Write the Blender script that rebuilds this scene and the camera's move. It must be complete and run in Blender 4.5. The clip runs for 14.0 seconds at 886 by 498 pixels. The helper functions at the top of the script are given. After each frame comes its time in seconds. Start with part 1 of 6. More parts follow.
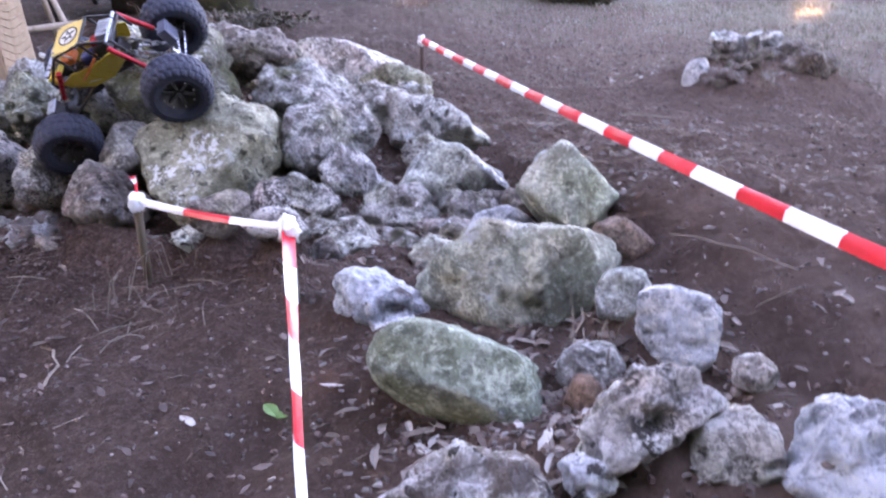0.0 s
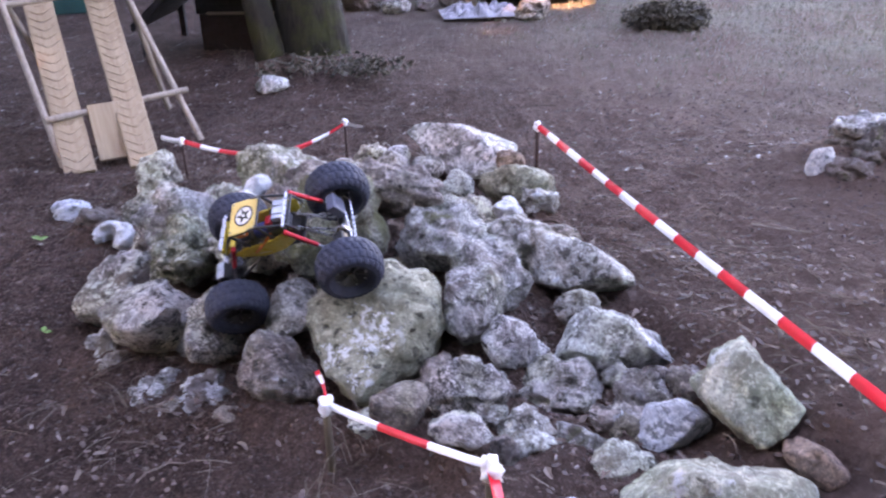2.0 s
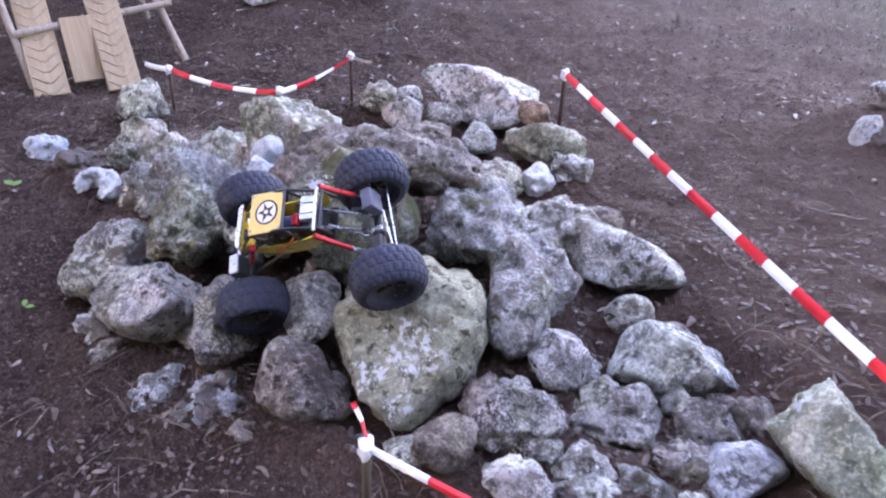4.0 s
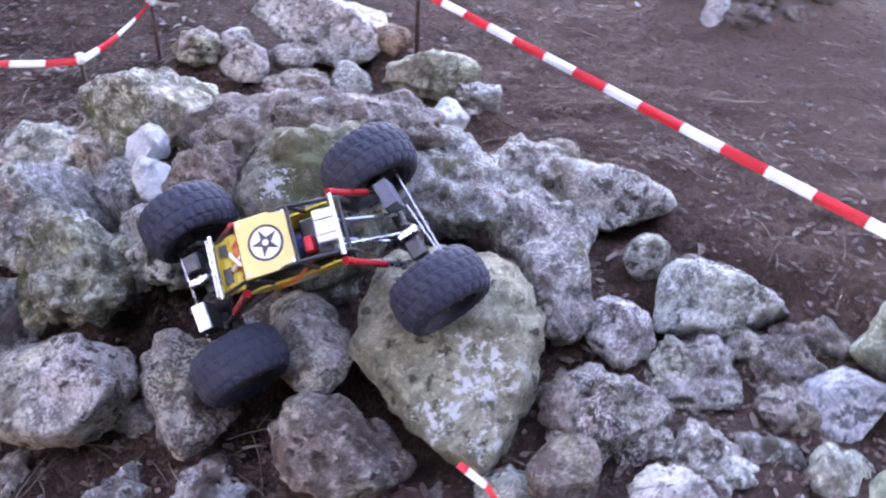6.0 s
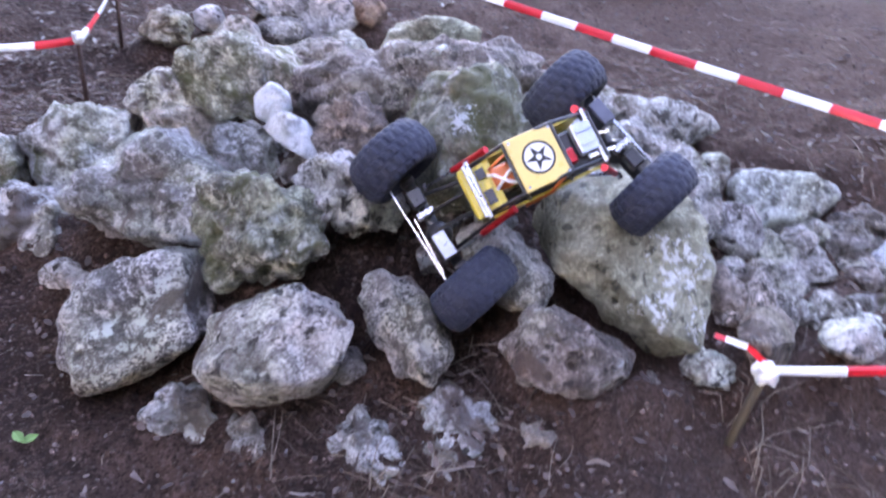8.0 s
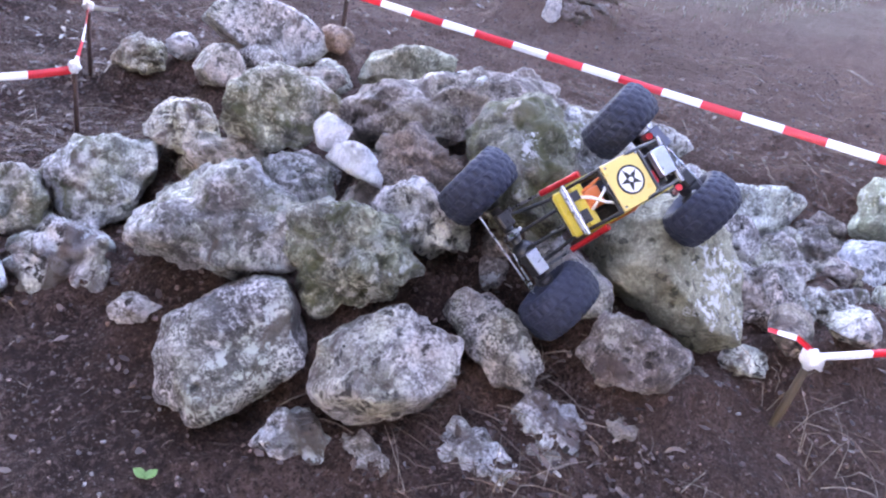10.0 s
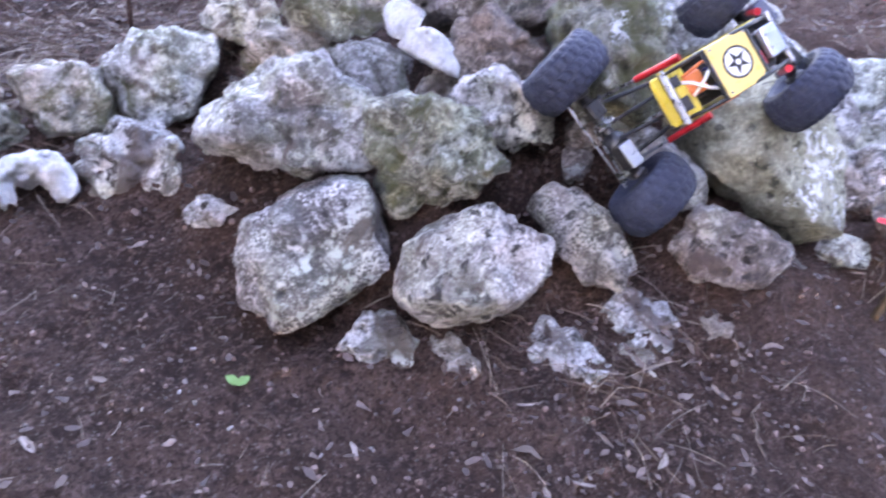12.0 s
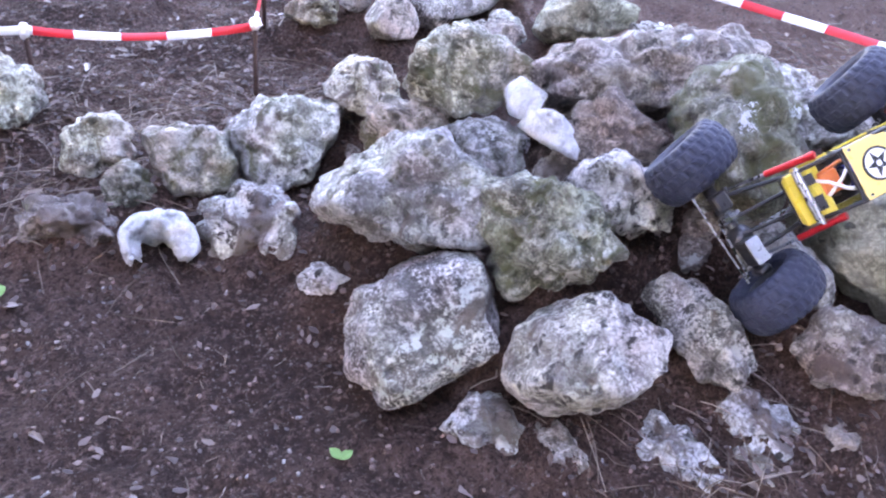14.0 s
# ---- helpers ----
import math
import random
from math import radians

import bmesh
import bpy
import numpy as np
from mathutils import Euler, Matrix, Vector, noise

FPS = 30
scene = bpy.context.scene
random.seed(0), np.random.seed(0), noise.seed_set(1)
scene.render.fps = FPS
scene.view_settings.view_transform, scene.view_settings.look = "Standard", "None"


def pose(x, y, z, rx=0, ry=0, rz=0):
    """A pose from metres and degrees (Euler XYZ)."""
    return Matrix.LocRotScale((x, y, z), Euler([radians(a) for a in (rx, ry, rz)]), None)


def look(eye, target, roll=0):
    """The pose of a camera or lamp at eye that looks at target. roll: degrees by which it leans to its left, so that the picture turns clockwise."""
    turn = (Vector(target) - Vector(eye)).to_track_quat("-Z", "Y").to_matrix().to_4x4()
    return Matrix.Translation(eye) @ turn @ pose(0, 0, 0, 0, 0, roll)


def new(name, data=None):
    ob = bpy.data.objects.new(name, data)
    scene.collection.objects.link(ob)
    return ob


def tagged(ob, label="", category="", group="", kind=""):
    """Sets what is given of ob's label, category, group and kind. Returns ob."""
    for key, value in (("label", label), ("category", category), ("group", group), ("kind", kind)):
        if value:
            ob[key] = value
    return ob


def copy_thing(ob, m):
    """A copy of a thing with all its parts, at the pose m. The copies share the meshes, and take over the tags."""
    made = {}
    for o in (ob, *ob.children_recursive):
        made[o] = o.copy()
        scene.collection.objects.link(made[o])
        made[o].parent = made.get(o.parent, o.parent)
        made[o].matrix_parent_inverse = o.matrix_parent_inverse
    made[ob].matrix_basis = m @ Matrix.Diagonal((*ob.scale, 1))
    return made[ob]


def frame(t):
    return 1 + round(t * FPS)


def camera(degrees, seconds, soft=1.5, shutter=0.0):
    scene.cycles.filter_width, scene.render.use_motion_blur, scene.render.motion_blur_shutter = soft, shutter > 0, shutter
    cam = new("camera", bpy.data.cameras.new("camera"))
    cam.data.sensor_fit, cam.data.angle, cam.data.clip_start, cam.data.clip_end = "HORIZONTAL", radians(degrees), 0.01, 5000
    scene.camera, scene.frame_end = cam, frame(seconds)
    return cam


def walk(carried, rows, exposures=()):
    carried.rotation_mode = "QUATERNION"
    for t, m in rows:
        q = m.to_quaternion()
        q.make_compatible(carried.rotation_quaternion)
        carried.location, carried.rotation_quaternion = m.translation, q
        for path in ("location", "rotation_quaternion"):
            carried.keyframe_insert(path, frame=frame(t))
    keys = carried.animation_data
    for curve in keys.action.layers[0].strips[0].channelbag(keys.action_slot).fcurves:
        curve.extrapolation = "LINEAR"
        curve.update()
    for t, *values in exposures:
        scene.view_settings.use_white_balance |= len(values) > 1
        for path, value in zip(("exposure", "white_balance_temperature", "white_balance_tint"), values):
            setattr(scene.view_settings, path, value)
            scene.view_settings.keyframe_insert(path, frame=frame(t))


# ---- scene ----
cam = camera(57.0, 14.0, 2.1, 0.4)
METRES, EYE, TILT, LEAN, TURN = 2.9, 0.76, -24.0, 0.0, 0.0
ROWS = [
    (0.0, 0.0, 0.0, 0.0, 0.0, 0.0, 0.0),
    (0.5, -0.0104, -0.0011, 0.0041, 0.43, 3.82, -3.15),
    (1.0, -0.037, 0.0278, 0.0293, -1.56, 6.81, 0.96),
    (1.5, -0.0578, 0.0219, 0.0759, -3.61, 2.64, -1.27),
    (2.0, -0.0826, -0.0077, 0.1466, 3.54, -2.04, -0.25),
    (2.5, -0.1019, -0.0064, 0.185, 2.78, -6.36, -3.53),
    (5.0, -0.195, 0.1446, 0.2306, -2.4, -11.52, 0.71),
    (5.5, -0.2373, 0.1905, 0.2296, -9.32, -14.41, 2.62),
    (6.0, -0.297, 0.2147, 0.2368, -19.48, -15.75, 5.0),
    (6.5, -0.38, 0.2249, 0.2269, -25.93, -15.76, 9.02),
    (7.0, -0.4291, 0.25, 0.2307, -25.51, -17.1, 9.01),
    (7.5, -0.4686, 0.2729, 0.2273, -29.74, -12.38, 4.48),
    (8.0, -0.5208, 0.2846, 0.2277, -36.66, -17.3, 7.11),
    (8.5, -0.572, 0.2978, 0.2294, -41.65, -18.27, 5.94),
    (11.0, -0.6437, 0.3719, 0.2641, -49.94, -17.96, 8.13),
    (11.5, -0.6403, 0.3767, 0.2589, -49.97, -20.44, 8.13),
    (12.0, -0.637, 0.3822, 0.2585, -45.31, -25.51, 8.6),
    (12.5, -0.6339, 0.3854, 0.2651, -41.41, -25.41, 9.11),
    (13.0, -0.6374, 0.389, 0.268, -40.78, -20.98, 8.16),
    (13.5, -0.639, 0.394, 0.2688, -39.64, -20.6, 7.54),
    (14.0, -0.6421, 0.3987, 0.2711, -38.53, -20.6, 7.46),
]
walk(cam, [(t, pose(0, 0, EYE, TILT, LEAN, TURN) @ pose(METRES * x, METRES * y, METRES * z, 90 + pitch, roll, yaw)) for t, x, y, z, yaw, pitch, roll in ROWS],
     exposures=[(0.0, 4.71, 7700, 42), (1.0, 4.5, 7750, 42), (5.5, 4.68, 7650, 40), (8.5, 4.80, 7290, 39), (11.0, 4.90, 7290, 39), (11.5, 4.97, 7290, 39), (12.5, 5.33, 7300, 38), (14.0, 5.18, 7270, 39)])

# ---------------------------------------------------------------- world, sun
world = bpy.data.worlds.new("sky")
scene.world = world
world.use_nodes = True
wt = world.node_tree
sky = wt.nodes.new("ShaderNodeTexSky")
sky.sky_type, sky.sun_disc = "NISHITA", False
SUN_DIR = Vector((-0.50, -0.72, 0.38)).normalized()
sky.sun_elevation = math.asin(SUN_DIR.z)
sky.sun_rotation = math.atan2(SUN_DIR.x, SUN_DIR.y)
wt.links.new(sky.outputs[0], wt.nodes["Background"].inputs[0])
wt.nodes["Background"].inputs[1].default_value = 0.15
sun_data = bpy.data.lights.new("sun", "SUN")
sun_data.energy, sun_data.angle, sun_data.color = 2.2, radians(0.5), (1.0, 0.74, 0.50)
sun = new("sun", sun_data)
sun.matrix_world = look(SUN_DIR * 40, (0, 0, 0))


# ---------------------------------------------------------------- materials
def node(nt, kind, links=(), **values):
    """A node with its settings; links: (input, socket)."""
    n = nt.nodes.new(kind)
    for key, value in values.items():
        if key.startswith("i_"):
            name = key[2:]
            n.inputs[int(name) if name.isdigit() else name.replace("_", " ")].default_value = value
        elif key == "op":
            n.operation = value
        elif key == "blend":
            n.data_type, n.blend_type = "RGBA", value
    for where, socket in links:
        nt.links.new(socket, n.inputs[where])
    return n


def blank(name, rough=0.8, metal=0.0):
    m = bpy.data.materials.new(name)
    m.use_nodes = True
    nt = m.node_tree
    b = nt.nodes["Principled BSDF"]
    b.inputs["Roughness"].default_value, b.inputs["Metallic"].default_value = rough, metal
    return m, nt, b


def coords(nt, spread=40.0):
    """Object coordinates, moved by a random amount for each object."""
    tc, info = node(nt, "ShaderNodeTexCoord"), node(nt, "ShaderNodeObjectInfo")
    far = node(nt, "ShaderNodeVectorMath", [(0, info.outputs["Random"])], op="MULTIPLY", i_1=(spread, spread * 1.7, spread * 0.6))
    return node(nt, "ShaderNodeVectorMath", [(0, tc.outputs["Object"]), (1, far.outputs[0])], op="ADD").outputs[0]


def tex(nt, vec, scale, detail=6.0, rough=0.6, warp=0.0):
    return node(nt, "ShaderNodeTexNoise", [("Vector", vec)], i_Scale=scale, i_Detail=detail, i_Roughness=rough, i_Distortion=warp).outputs[0]


def step(nt, value, low, high, to0=0.0, to1=1.0):
    return node(nt, "ShaderNodeMapRange", [(0, value)], i_1=low, i_2=high, i_3=to0, i_4=to1).outputs[0]


def blend(nt, fac, a, b, mode="MIX"):
    n = node(nt, "ShaderNodeMix", blend=mode)
    nt.links.new(fac, n.inputs[0])
    for slot, v in ((6, a), (7, b)):
        if isinstance(v, tuple):
            n.inputs[slot].default_value = (*v, 1.0)
        else:
            nt.links.new(v, n.inputs[slot])
    return n.outputs[2]


def relief(nt, bsdf, height, strength=0.5, distance=0.01):
    n = node(nt, "ShaderNodeBump", [("Height", height)], i_Strength=strength, i_Distance=distance)
    nt.links.new(n.outputs[0], bsdf.inputs["Normal"])


def times(nt, a, b):
    n = node(nt, "ShaderNodeMath", op="MULTIPLY")
    for i, v in ((0, a), (1, b)):
        if isinstance(v, (int, float)):
            n.inputs[i].default_value = v
        else:
            nt.links.new(v, n.inputs[i])
    return n.outputs[0]


def stone(name, dark, mid, light, moss=0.0, lichen=0.0, soil=0.0, pit=0.5, stain=0.5, spots=(), grit=0.25, blotch=0.6):
    """Weathered limestone: three tones, speckles, pits, moss on upper faces, lichen, soil in hollows. spots: (x, y, z, radius) of pale scars, from the stone's middle."""
    m, nt, b = blank(name, 0.60)
    b.inputs["Specular IOR Level"].default_value = 0.5
    v = coords(nt)
    geo = node(nt, "ShaderNodeNewGeometry")
    broad = tex(nt, v, 9, 7, 0.66, 0.25)
    bright = tuple(min(c * 1.5, 0.9) for c in light)
    half = tuple((c + d) * 0.5 for c, d in zip(dark, mid))
    col = blend(nt, step(nt, broad, 0.42, 0.58), tuple(c * 0.92 for c in mid), light)
    col = blend(nt, step(nt, tex(nt, v, 15, 9, 0.70, 0.5), 0.52, 0.58, 0, 0.88), col, half)
    col = blend(nt, step(nt, tex(nt, v, 5, 5, 0.6, 0.6), 0.48, 0.62, 0, stain), col, (0.165, 0.125, 0.105))
    # white crust speckles, with small glints put into the same colour
    col = blend(nt, step(nt, tex(nt, v, 46, 7, 0.72, 0.3), 0.53, 0.59, 0, 0.80), col, bright)
    col = blend(nt, times(nt, step(nt, tex(nt, v, 125, 5, 0.68, 0.3), 0.51, 0.58), step(nt, broad, 0.38, 0.58, 0.20, 0.80)), col, bright)
    col = blend(nt, step(nt, tex(nt, v, 88, 7, 0.74, 0.4), 0.48, 0.38, 0, 0.62), col, dark)
    col = blend(nt, step(nt, tex(nt, v, 22, 8, 0.72, 0.5), 0.47, 0.40, 0, 0.80), col, dark)
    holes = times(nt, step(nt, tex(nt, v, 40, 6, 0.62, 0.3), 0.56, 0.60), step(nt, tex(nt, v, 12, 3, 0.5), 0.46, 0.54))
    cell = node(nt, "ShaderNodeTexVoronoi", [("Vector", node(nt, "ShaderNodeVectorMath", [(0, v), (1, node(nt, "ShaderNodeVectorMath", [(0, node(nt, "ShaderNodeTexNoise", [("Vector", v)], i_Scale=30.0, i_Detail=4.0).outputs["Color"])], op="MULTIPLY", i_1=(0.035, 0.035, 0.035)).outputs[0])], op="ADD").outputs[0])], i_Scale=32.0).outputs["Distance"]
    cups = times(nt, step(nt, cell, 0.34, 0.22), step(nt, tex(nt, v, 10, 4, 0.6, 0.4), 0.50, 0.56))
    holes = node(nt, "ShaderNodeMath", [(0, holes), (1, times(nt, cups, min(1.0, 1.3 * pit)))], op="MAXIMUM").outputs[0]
    # near-black pits: grime, and the shade of the hollows put into the colour
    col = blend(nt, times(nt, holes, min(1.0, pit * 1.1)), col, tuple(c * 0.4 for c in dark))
    fine, where = tex(nt, v, 190, 3, 0.6, 0.2), step(nt, tex(nt, v, 8, 5, 0.65, 0.5), 0.44, 0.58, 0.15, 1.0)
    col = blend(nt, times(nt, where, step(nt, fine, 0.54, 0.59, 0, grit)), col, bright)
    col = blend(nt, times(nt, where, step(nt, fine, 0.46, 0.41, 0, grit)), col, tuple(c * 0.7 for c in dark))
    col = blend(nt, step(nt, tex(nt, v, 7.5, 10, 0.72, 0.9), 0.545, 0.60, 0, blotch), col, blend(nt, tex(nt, v, 70, 4), tuple(c * 0.35 for c in dark), tuple(c * 1.1 for c in dark)))
    up = node(nt, "ShaderNodeSeparateXYZ", [(0, geo.outputs["Normal"])]).outputs[2]
    if soil:
        f = times(nt, step(nt, tex(nt, v, 9, 6, 0.6, 0.8), 0.64 - 0.20 * soil, 0.72 - 0.20 * soil), 0.88)
        col = blend(nt, f, col, blend(nt, tex(nt, v, 40, 4), (0.09, 0.062, 0.05), (0.17, 0.125, 0.105)))
    if moss:
        f = times(nt, step(nt, tex(nt, v, 10, 7, 0.68, 0.7), 0.68 - 0.22 * moss, 0.78 - 0.21 * moss), step(nt, up, -0.5, 0.4))
        green = blend(nt, tex(nt, v, 60, 5), (0.042, 0.046, 0.014), (0.15, 0.15, 0.055))
        col = blend(nt, times(nt, f, 0.88), col, green)
    if lichen:
        f = times(nt, step(nt, tex(nt, v, 34, 8, 0.66), 0.53, 0.57), step(nt, tex(nt, v, 7, 4, 0.5), 0.64 - 0.10 * lichen, 0.69 - 0.10 * lichen))
        col = blend(nt, f, col, (0.60, 0.62, 0.60))
    here = node(nt, "ShaderNodeTexCoord").outputs["Object"]
    for sx, sy, sz, sr in spots:
        away = node(nt, "ShaderNodeVectorMath", [(0, here)], op="DISTANCE", i_1=(sx, sy, sz)).outputs["Value"]
        ragged = node(nt, "ShaderNodeMath", [(0, away), (1, times(nt, step(nt, tex(nt, v, 42, 8, 0.70, 0.4), 0.3, 0.7, -1, 1), sr * 0.85))], op="ADD").outputs[0]
        fleck = times(nt, step(nt, ragged, sr * 0.90, sr * 0.72), step(nt, tex(nt, v, 60, 7, 0.70, 0.3), 0.505, 0.53, 0, 0.95))
        col = blend(nt, fleck, col, (0.76, 0.79, 0.79))
    if stain > 0.2:
        tinge = tex(nt, v, 4.5, 4, 0.55, 0.8)
        col = blend(nt, step(nt, tinge, 0.50, 0.62, 0, 0.9), col, blend(nt, step(nt, tinge, 0, 1, 1, 1), col, (0.95, 0.99, 0.84), "MULTIPLY"))
        col = blend(nt, step(nt, tinge, 0.48, 0.36, 0, 0.9), col, blend(nt, step(nt, tinge, 0, 1, 1, 1), col, (1.0, 0.90, 0.86), "MULTIPLY"))
    tone = node(nt, "ShaderNodeObjectInfo").outputs["Random"]
    col = blend(nt, step(nt, tone, 0, 1, 0.0, 1.0), blend(nt, step(nt, tone, 0, 1, 1, 1), col, (0.92, 0.86, 0.79), "MULTIPLY"), blend(nt, step(nt, tone, 0, 1, 1, 1), col, (1.10, 1.15, 1.22), "MULTIPLY"))
    nt.links.new(col, b.inputs["Base Color"])
    h = node(nt, "ShaderNodeMath", [(0, tex(nt, v, 40, 10, 0.74, 0.2)), (1, times(nt, holes, -0.5))], op="ADD").outputs[0]
    relief(nt, b, h, 1.0, 0.026)
    return m


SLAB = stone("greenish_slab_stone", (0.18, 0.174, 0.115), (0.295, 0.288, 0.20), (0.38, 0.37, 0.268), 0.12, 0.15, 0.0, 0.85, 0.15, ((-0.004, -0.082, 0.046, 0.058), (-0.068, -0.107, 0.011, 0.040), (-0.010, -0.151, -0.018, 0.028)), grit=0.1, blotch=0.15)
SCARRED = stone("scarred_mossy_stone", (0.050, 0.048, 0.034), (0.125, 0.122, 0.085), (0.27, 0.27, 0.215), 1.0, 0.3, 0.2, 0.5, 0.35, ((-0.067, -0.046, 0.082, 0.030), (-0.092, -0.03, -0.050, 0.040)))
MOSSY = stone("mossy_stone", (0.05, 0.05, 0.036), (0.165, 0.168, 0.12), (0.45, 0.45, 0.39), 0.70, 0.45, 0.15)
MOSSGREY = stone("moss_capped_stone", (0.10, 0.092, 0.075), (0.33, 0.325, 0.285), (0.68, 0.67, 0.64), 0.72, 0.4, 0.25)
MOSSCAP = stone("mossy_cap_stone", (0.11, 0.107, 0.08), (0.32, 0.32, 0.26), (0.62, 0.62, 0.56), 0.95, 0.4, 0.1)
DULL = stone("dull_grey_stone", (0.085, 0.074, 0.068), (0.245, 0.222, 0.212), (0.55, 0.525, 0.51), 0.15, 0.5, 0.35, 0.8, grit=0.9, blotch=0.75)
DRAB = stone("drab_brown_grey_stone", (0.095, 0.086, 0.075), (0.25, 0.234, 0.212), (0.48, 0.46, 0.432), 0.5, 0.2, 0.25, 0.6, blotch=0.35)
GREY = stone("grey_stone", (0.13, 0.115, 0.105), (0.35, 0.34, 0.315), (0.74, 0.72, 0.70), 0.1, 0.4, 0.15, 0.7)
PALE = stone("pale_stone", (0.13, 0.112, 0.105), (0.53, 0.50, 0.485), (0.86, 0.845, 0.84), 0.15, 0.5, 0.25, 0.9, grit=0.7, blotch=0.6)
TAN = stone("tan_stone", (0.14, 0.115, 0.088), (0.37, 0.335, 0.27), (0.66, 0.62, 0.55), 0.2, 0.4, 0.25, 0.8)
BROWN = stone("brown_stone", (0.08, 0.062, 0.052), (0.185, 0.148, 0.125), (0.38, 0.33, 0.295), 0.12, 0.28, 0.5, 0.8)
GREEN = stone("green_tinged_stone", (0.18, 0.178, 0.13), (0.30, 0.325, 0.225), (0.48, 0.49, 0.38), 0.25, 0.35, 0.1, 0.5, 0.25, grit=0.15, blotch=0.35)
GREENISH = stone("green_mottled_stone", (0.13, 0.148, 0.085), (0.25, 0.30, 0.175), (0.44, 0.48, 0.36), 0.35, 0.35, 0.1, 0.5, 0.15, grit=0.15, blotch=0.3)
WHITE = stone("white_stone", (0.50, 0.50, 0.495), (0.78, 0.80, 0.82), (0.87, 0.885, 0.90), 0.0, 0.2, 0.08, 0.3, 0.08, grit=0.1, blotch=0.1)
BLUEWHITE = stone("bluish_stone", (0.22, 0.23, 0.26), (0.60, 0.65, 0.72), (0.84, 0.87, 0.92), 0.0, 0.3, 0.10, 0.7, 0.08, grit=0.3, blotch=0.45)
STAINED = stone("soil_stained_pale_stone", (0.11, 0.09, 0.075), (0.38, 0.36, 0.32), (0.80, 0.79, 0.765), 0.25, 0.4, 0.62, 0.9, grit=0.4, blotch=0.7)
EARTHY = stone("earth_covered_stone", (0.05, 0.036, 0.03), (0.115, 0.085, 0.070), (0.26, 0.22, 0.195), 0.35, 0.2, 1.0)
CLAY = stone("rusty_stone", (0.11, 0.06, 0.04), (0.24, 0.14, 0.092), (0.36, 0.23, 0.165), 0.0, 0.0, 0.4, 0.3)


def plain(name, colour, rough=0.5, metal=0.0, vary=0.25, scale=30.0, bump=0.15, dist=0.002):
    """One colour with grain and worn, dusty patches."""
    m, nt, b = blank(name, rough, metal)
    v = coords(nt, 10)
    low = tuple(c * (1 - vary) for c in colour)
    col = blend(nt, step(nt, tex(nt, v, scale, 6, 0.65), 0.3, 0.7), low, colour)
    nt.links.new(col, b.inputs["Base Color"])
    nt.links.new(step(nt, tex(nt, v, scale * 2.3, 4), 0.3, 0.7, max(rough - 0.12, 0.05), min(rough + 0.15, 1)), b.inputs["Roughness"])
    relief(nt, b, tex(nt, v, scale * 5, 4), bump, dist)
    return m


def timber(name, dark, light, along=(1.0, 14.0, 14.0), scale=6.0):
    m, nt, b = blank(name, 0.75)
    v = coords(nt, 20)
    stretched = node(nt, "ShaderNodeVectorMath", [(0, v)], op="MULTIPLY", i_1=along).outputs[0]
    grain = tex(nt, stretched, scale, 8, 0.65, 0.8)
    col = blend(nt, step(nt, grain, 0.32, 0.68), dark, light)
    col = blend(nt, step(nt, tex(nt, v, 5, 5), 0.55, 0.75, 0, 0.5), col, tuple(c * 0.6 for c in dark))
    nt.links.new(col, b.inputs["Base Color"])
    relief(nt, b, grain, 0.35, 0.004)
    return m


RUBBER = plain("tyre_rubber", (0.016, 0.021, 0.043), 0.72, 0, 0.35, 60, 0.3, 0.001)
BLACK = plain("black_plastic", (0.018, 0.018, 0.02), 0.38, 0, 0.3, 40)
YELLOW = plain("yellow_lexan", (0.58, 0.44, 0.05), 0.32, 0, 0.14, 25, 0.05)
# lighter than the body yellow: sky reflection is put into the colour
ROOF_YELLOW = plain("yellow_roof_plate", (0.74, 0.53, 0.17), 0.35, 0, 0.1, 20, 0.05)
RED = plain("red_anodised_metal", (0.48, 0.014, 0.022), 0.35, 0.45, 0.25, 40, 0.05)
CHROME = plain("polished_steel", (0.42, 0.43, 0.46), 0.28, 1.0, 0.15, 50, 0.05)
SILVER = plain("silver_servo_case", (0.46, 0.50, 0.56), 0.35, 0.55, 0.2, 60, 0.05)
SLATE = plain("dark_grey_servo_case", (0.10, 0.11, 0.15), 0.45, 0.1, 0.25, 60, 0.05)
BLUE = plain("blue_motor_can", (0.03, 0.05, 0.22), 0.35, 0.5, 0.3, 60, 0.05)
CABLE_WHITE = plain("white_cable", (0.75, 0.72, 0.68), 0.5, 0, 0.1)
CABLE_ORANGE = plain("orange_cable", (0.65, 0.16, 0.04), 0.5, 0, 0.1)
TAPE_RED = plain("red_tape_film", (0.72, 0.018, 0.03), 0.4, 0, 0.15, 18, 0.25, 0.002)
TAPE_WHITE = plain("white_tape_film", (0.83, 0.82, 0.83), 0.42, 0, 0.12, 18, 0.25, 0.002)
STAKE_WOOD = timber("weathered_stake_wood", (0.05, 0.035, 0.022), (0.12, 0.085, 0.05), (14.0, 14.0, 1.0))
IRON = plain("rusty_iron", (0.085, 0.045, 0.035), 0.7, 0.3, 0.4, 60, 0.4)
PLY = timber("pale_plywood", (0.27, 0.183, 0.11), (0.40, 0.295, 0.187), (14.0, 1.0, 14.0), 3.0)
OLDWOOD = timber("old_grey_wood", (0.22, 0.17, 0.13), (0.40, 0.33, 0.27), (14.0, 14.0, 1.0))
PALLET_WOOD = timber("pallet_wood", (0.13, 0.095, 0.065), (0.27, 0.20, 0.14))
GREYWOOD = timber("grey_pallet_wood", (0.24, 0.23, 0.24), (0.46, 0.45, 0.47))
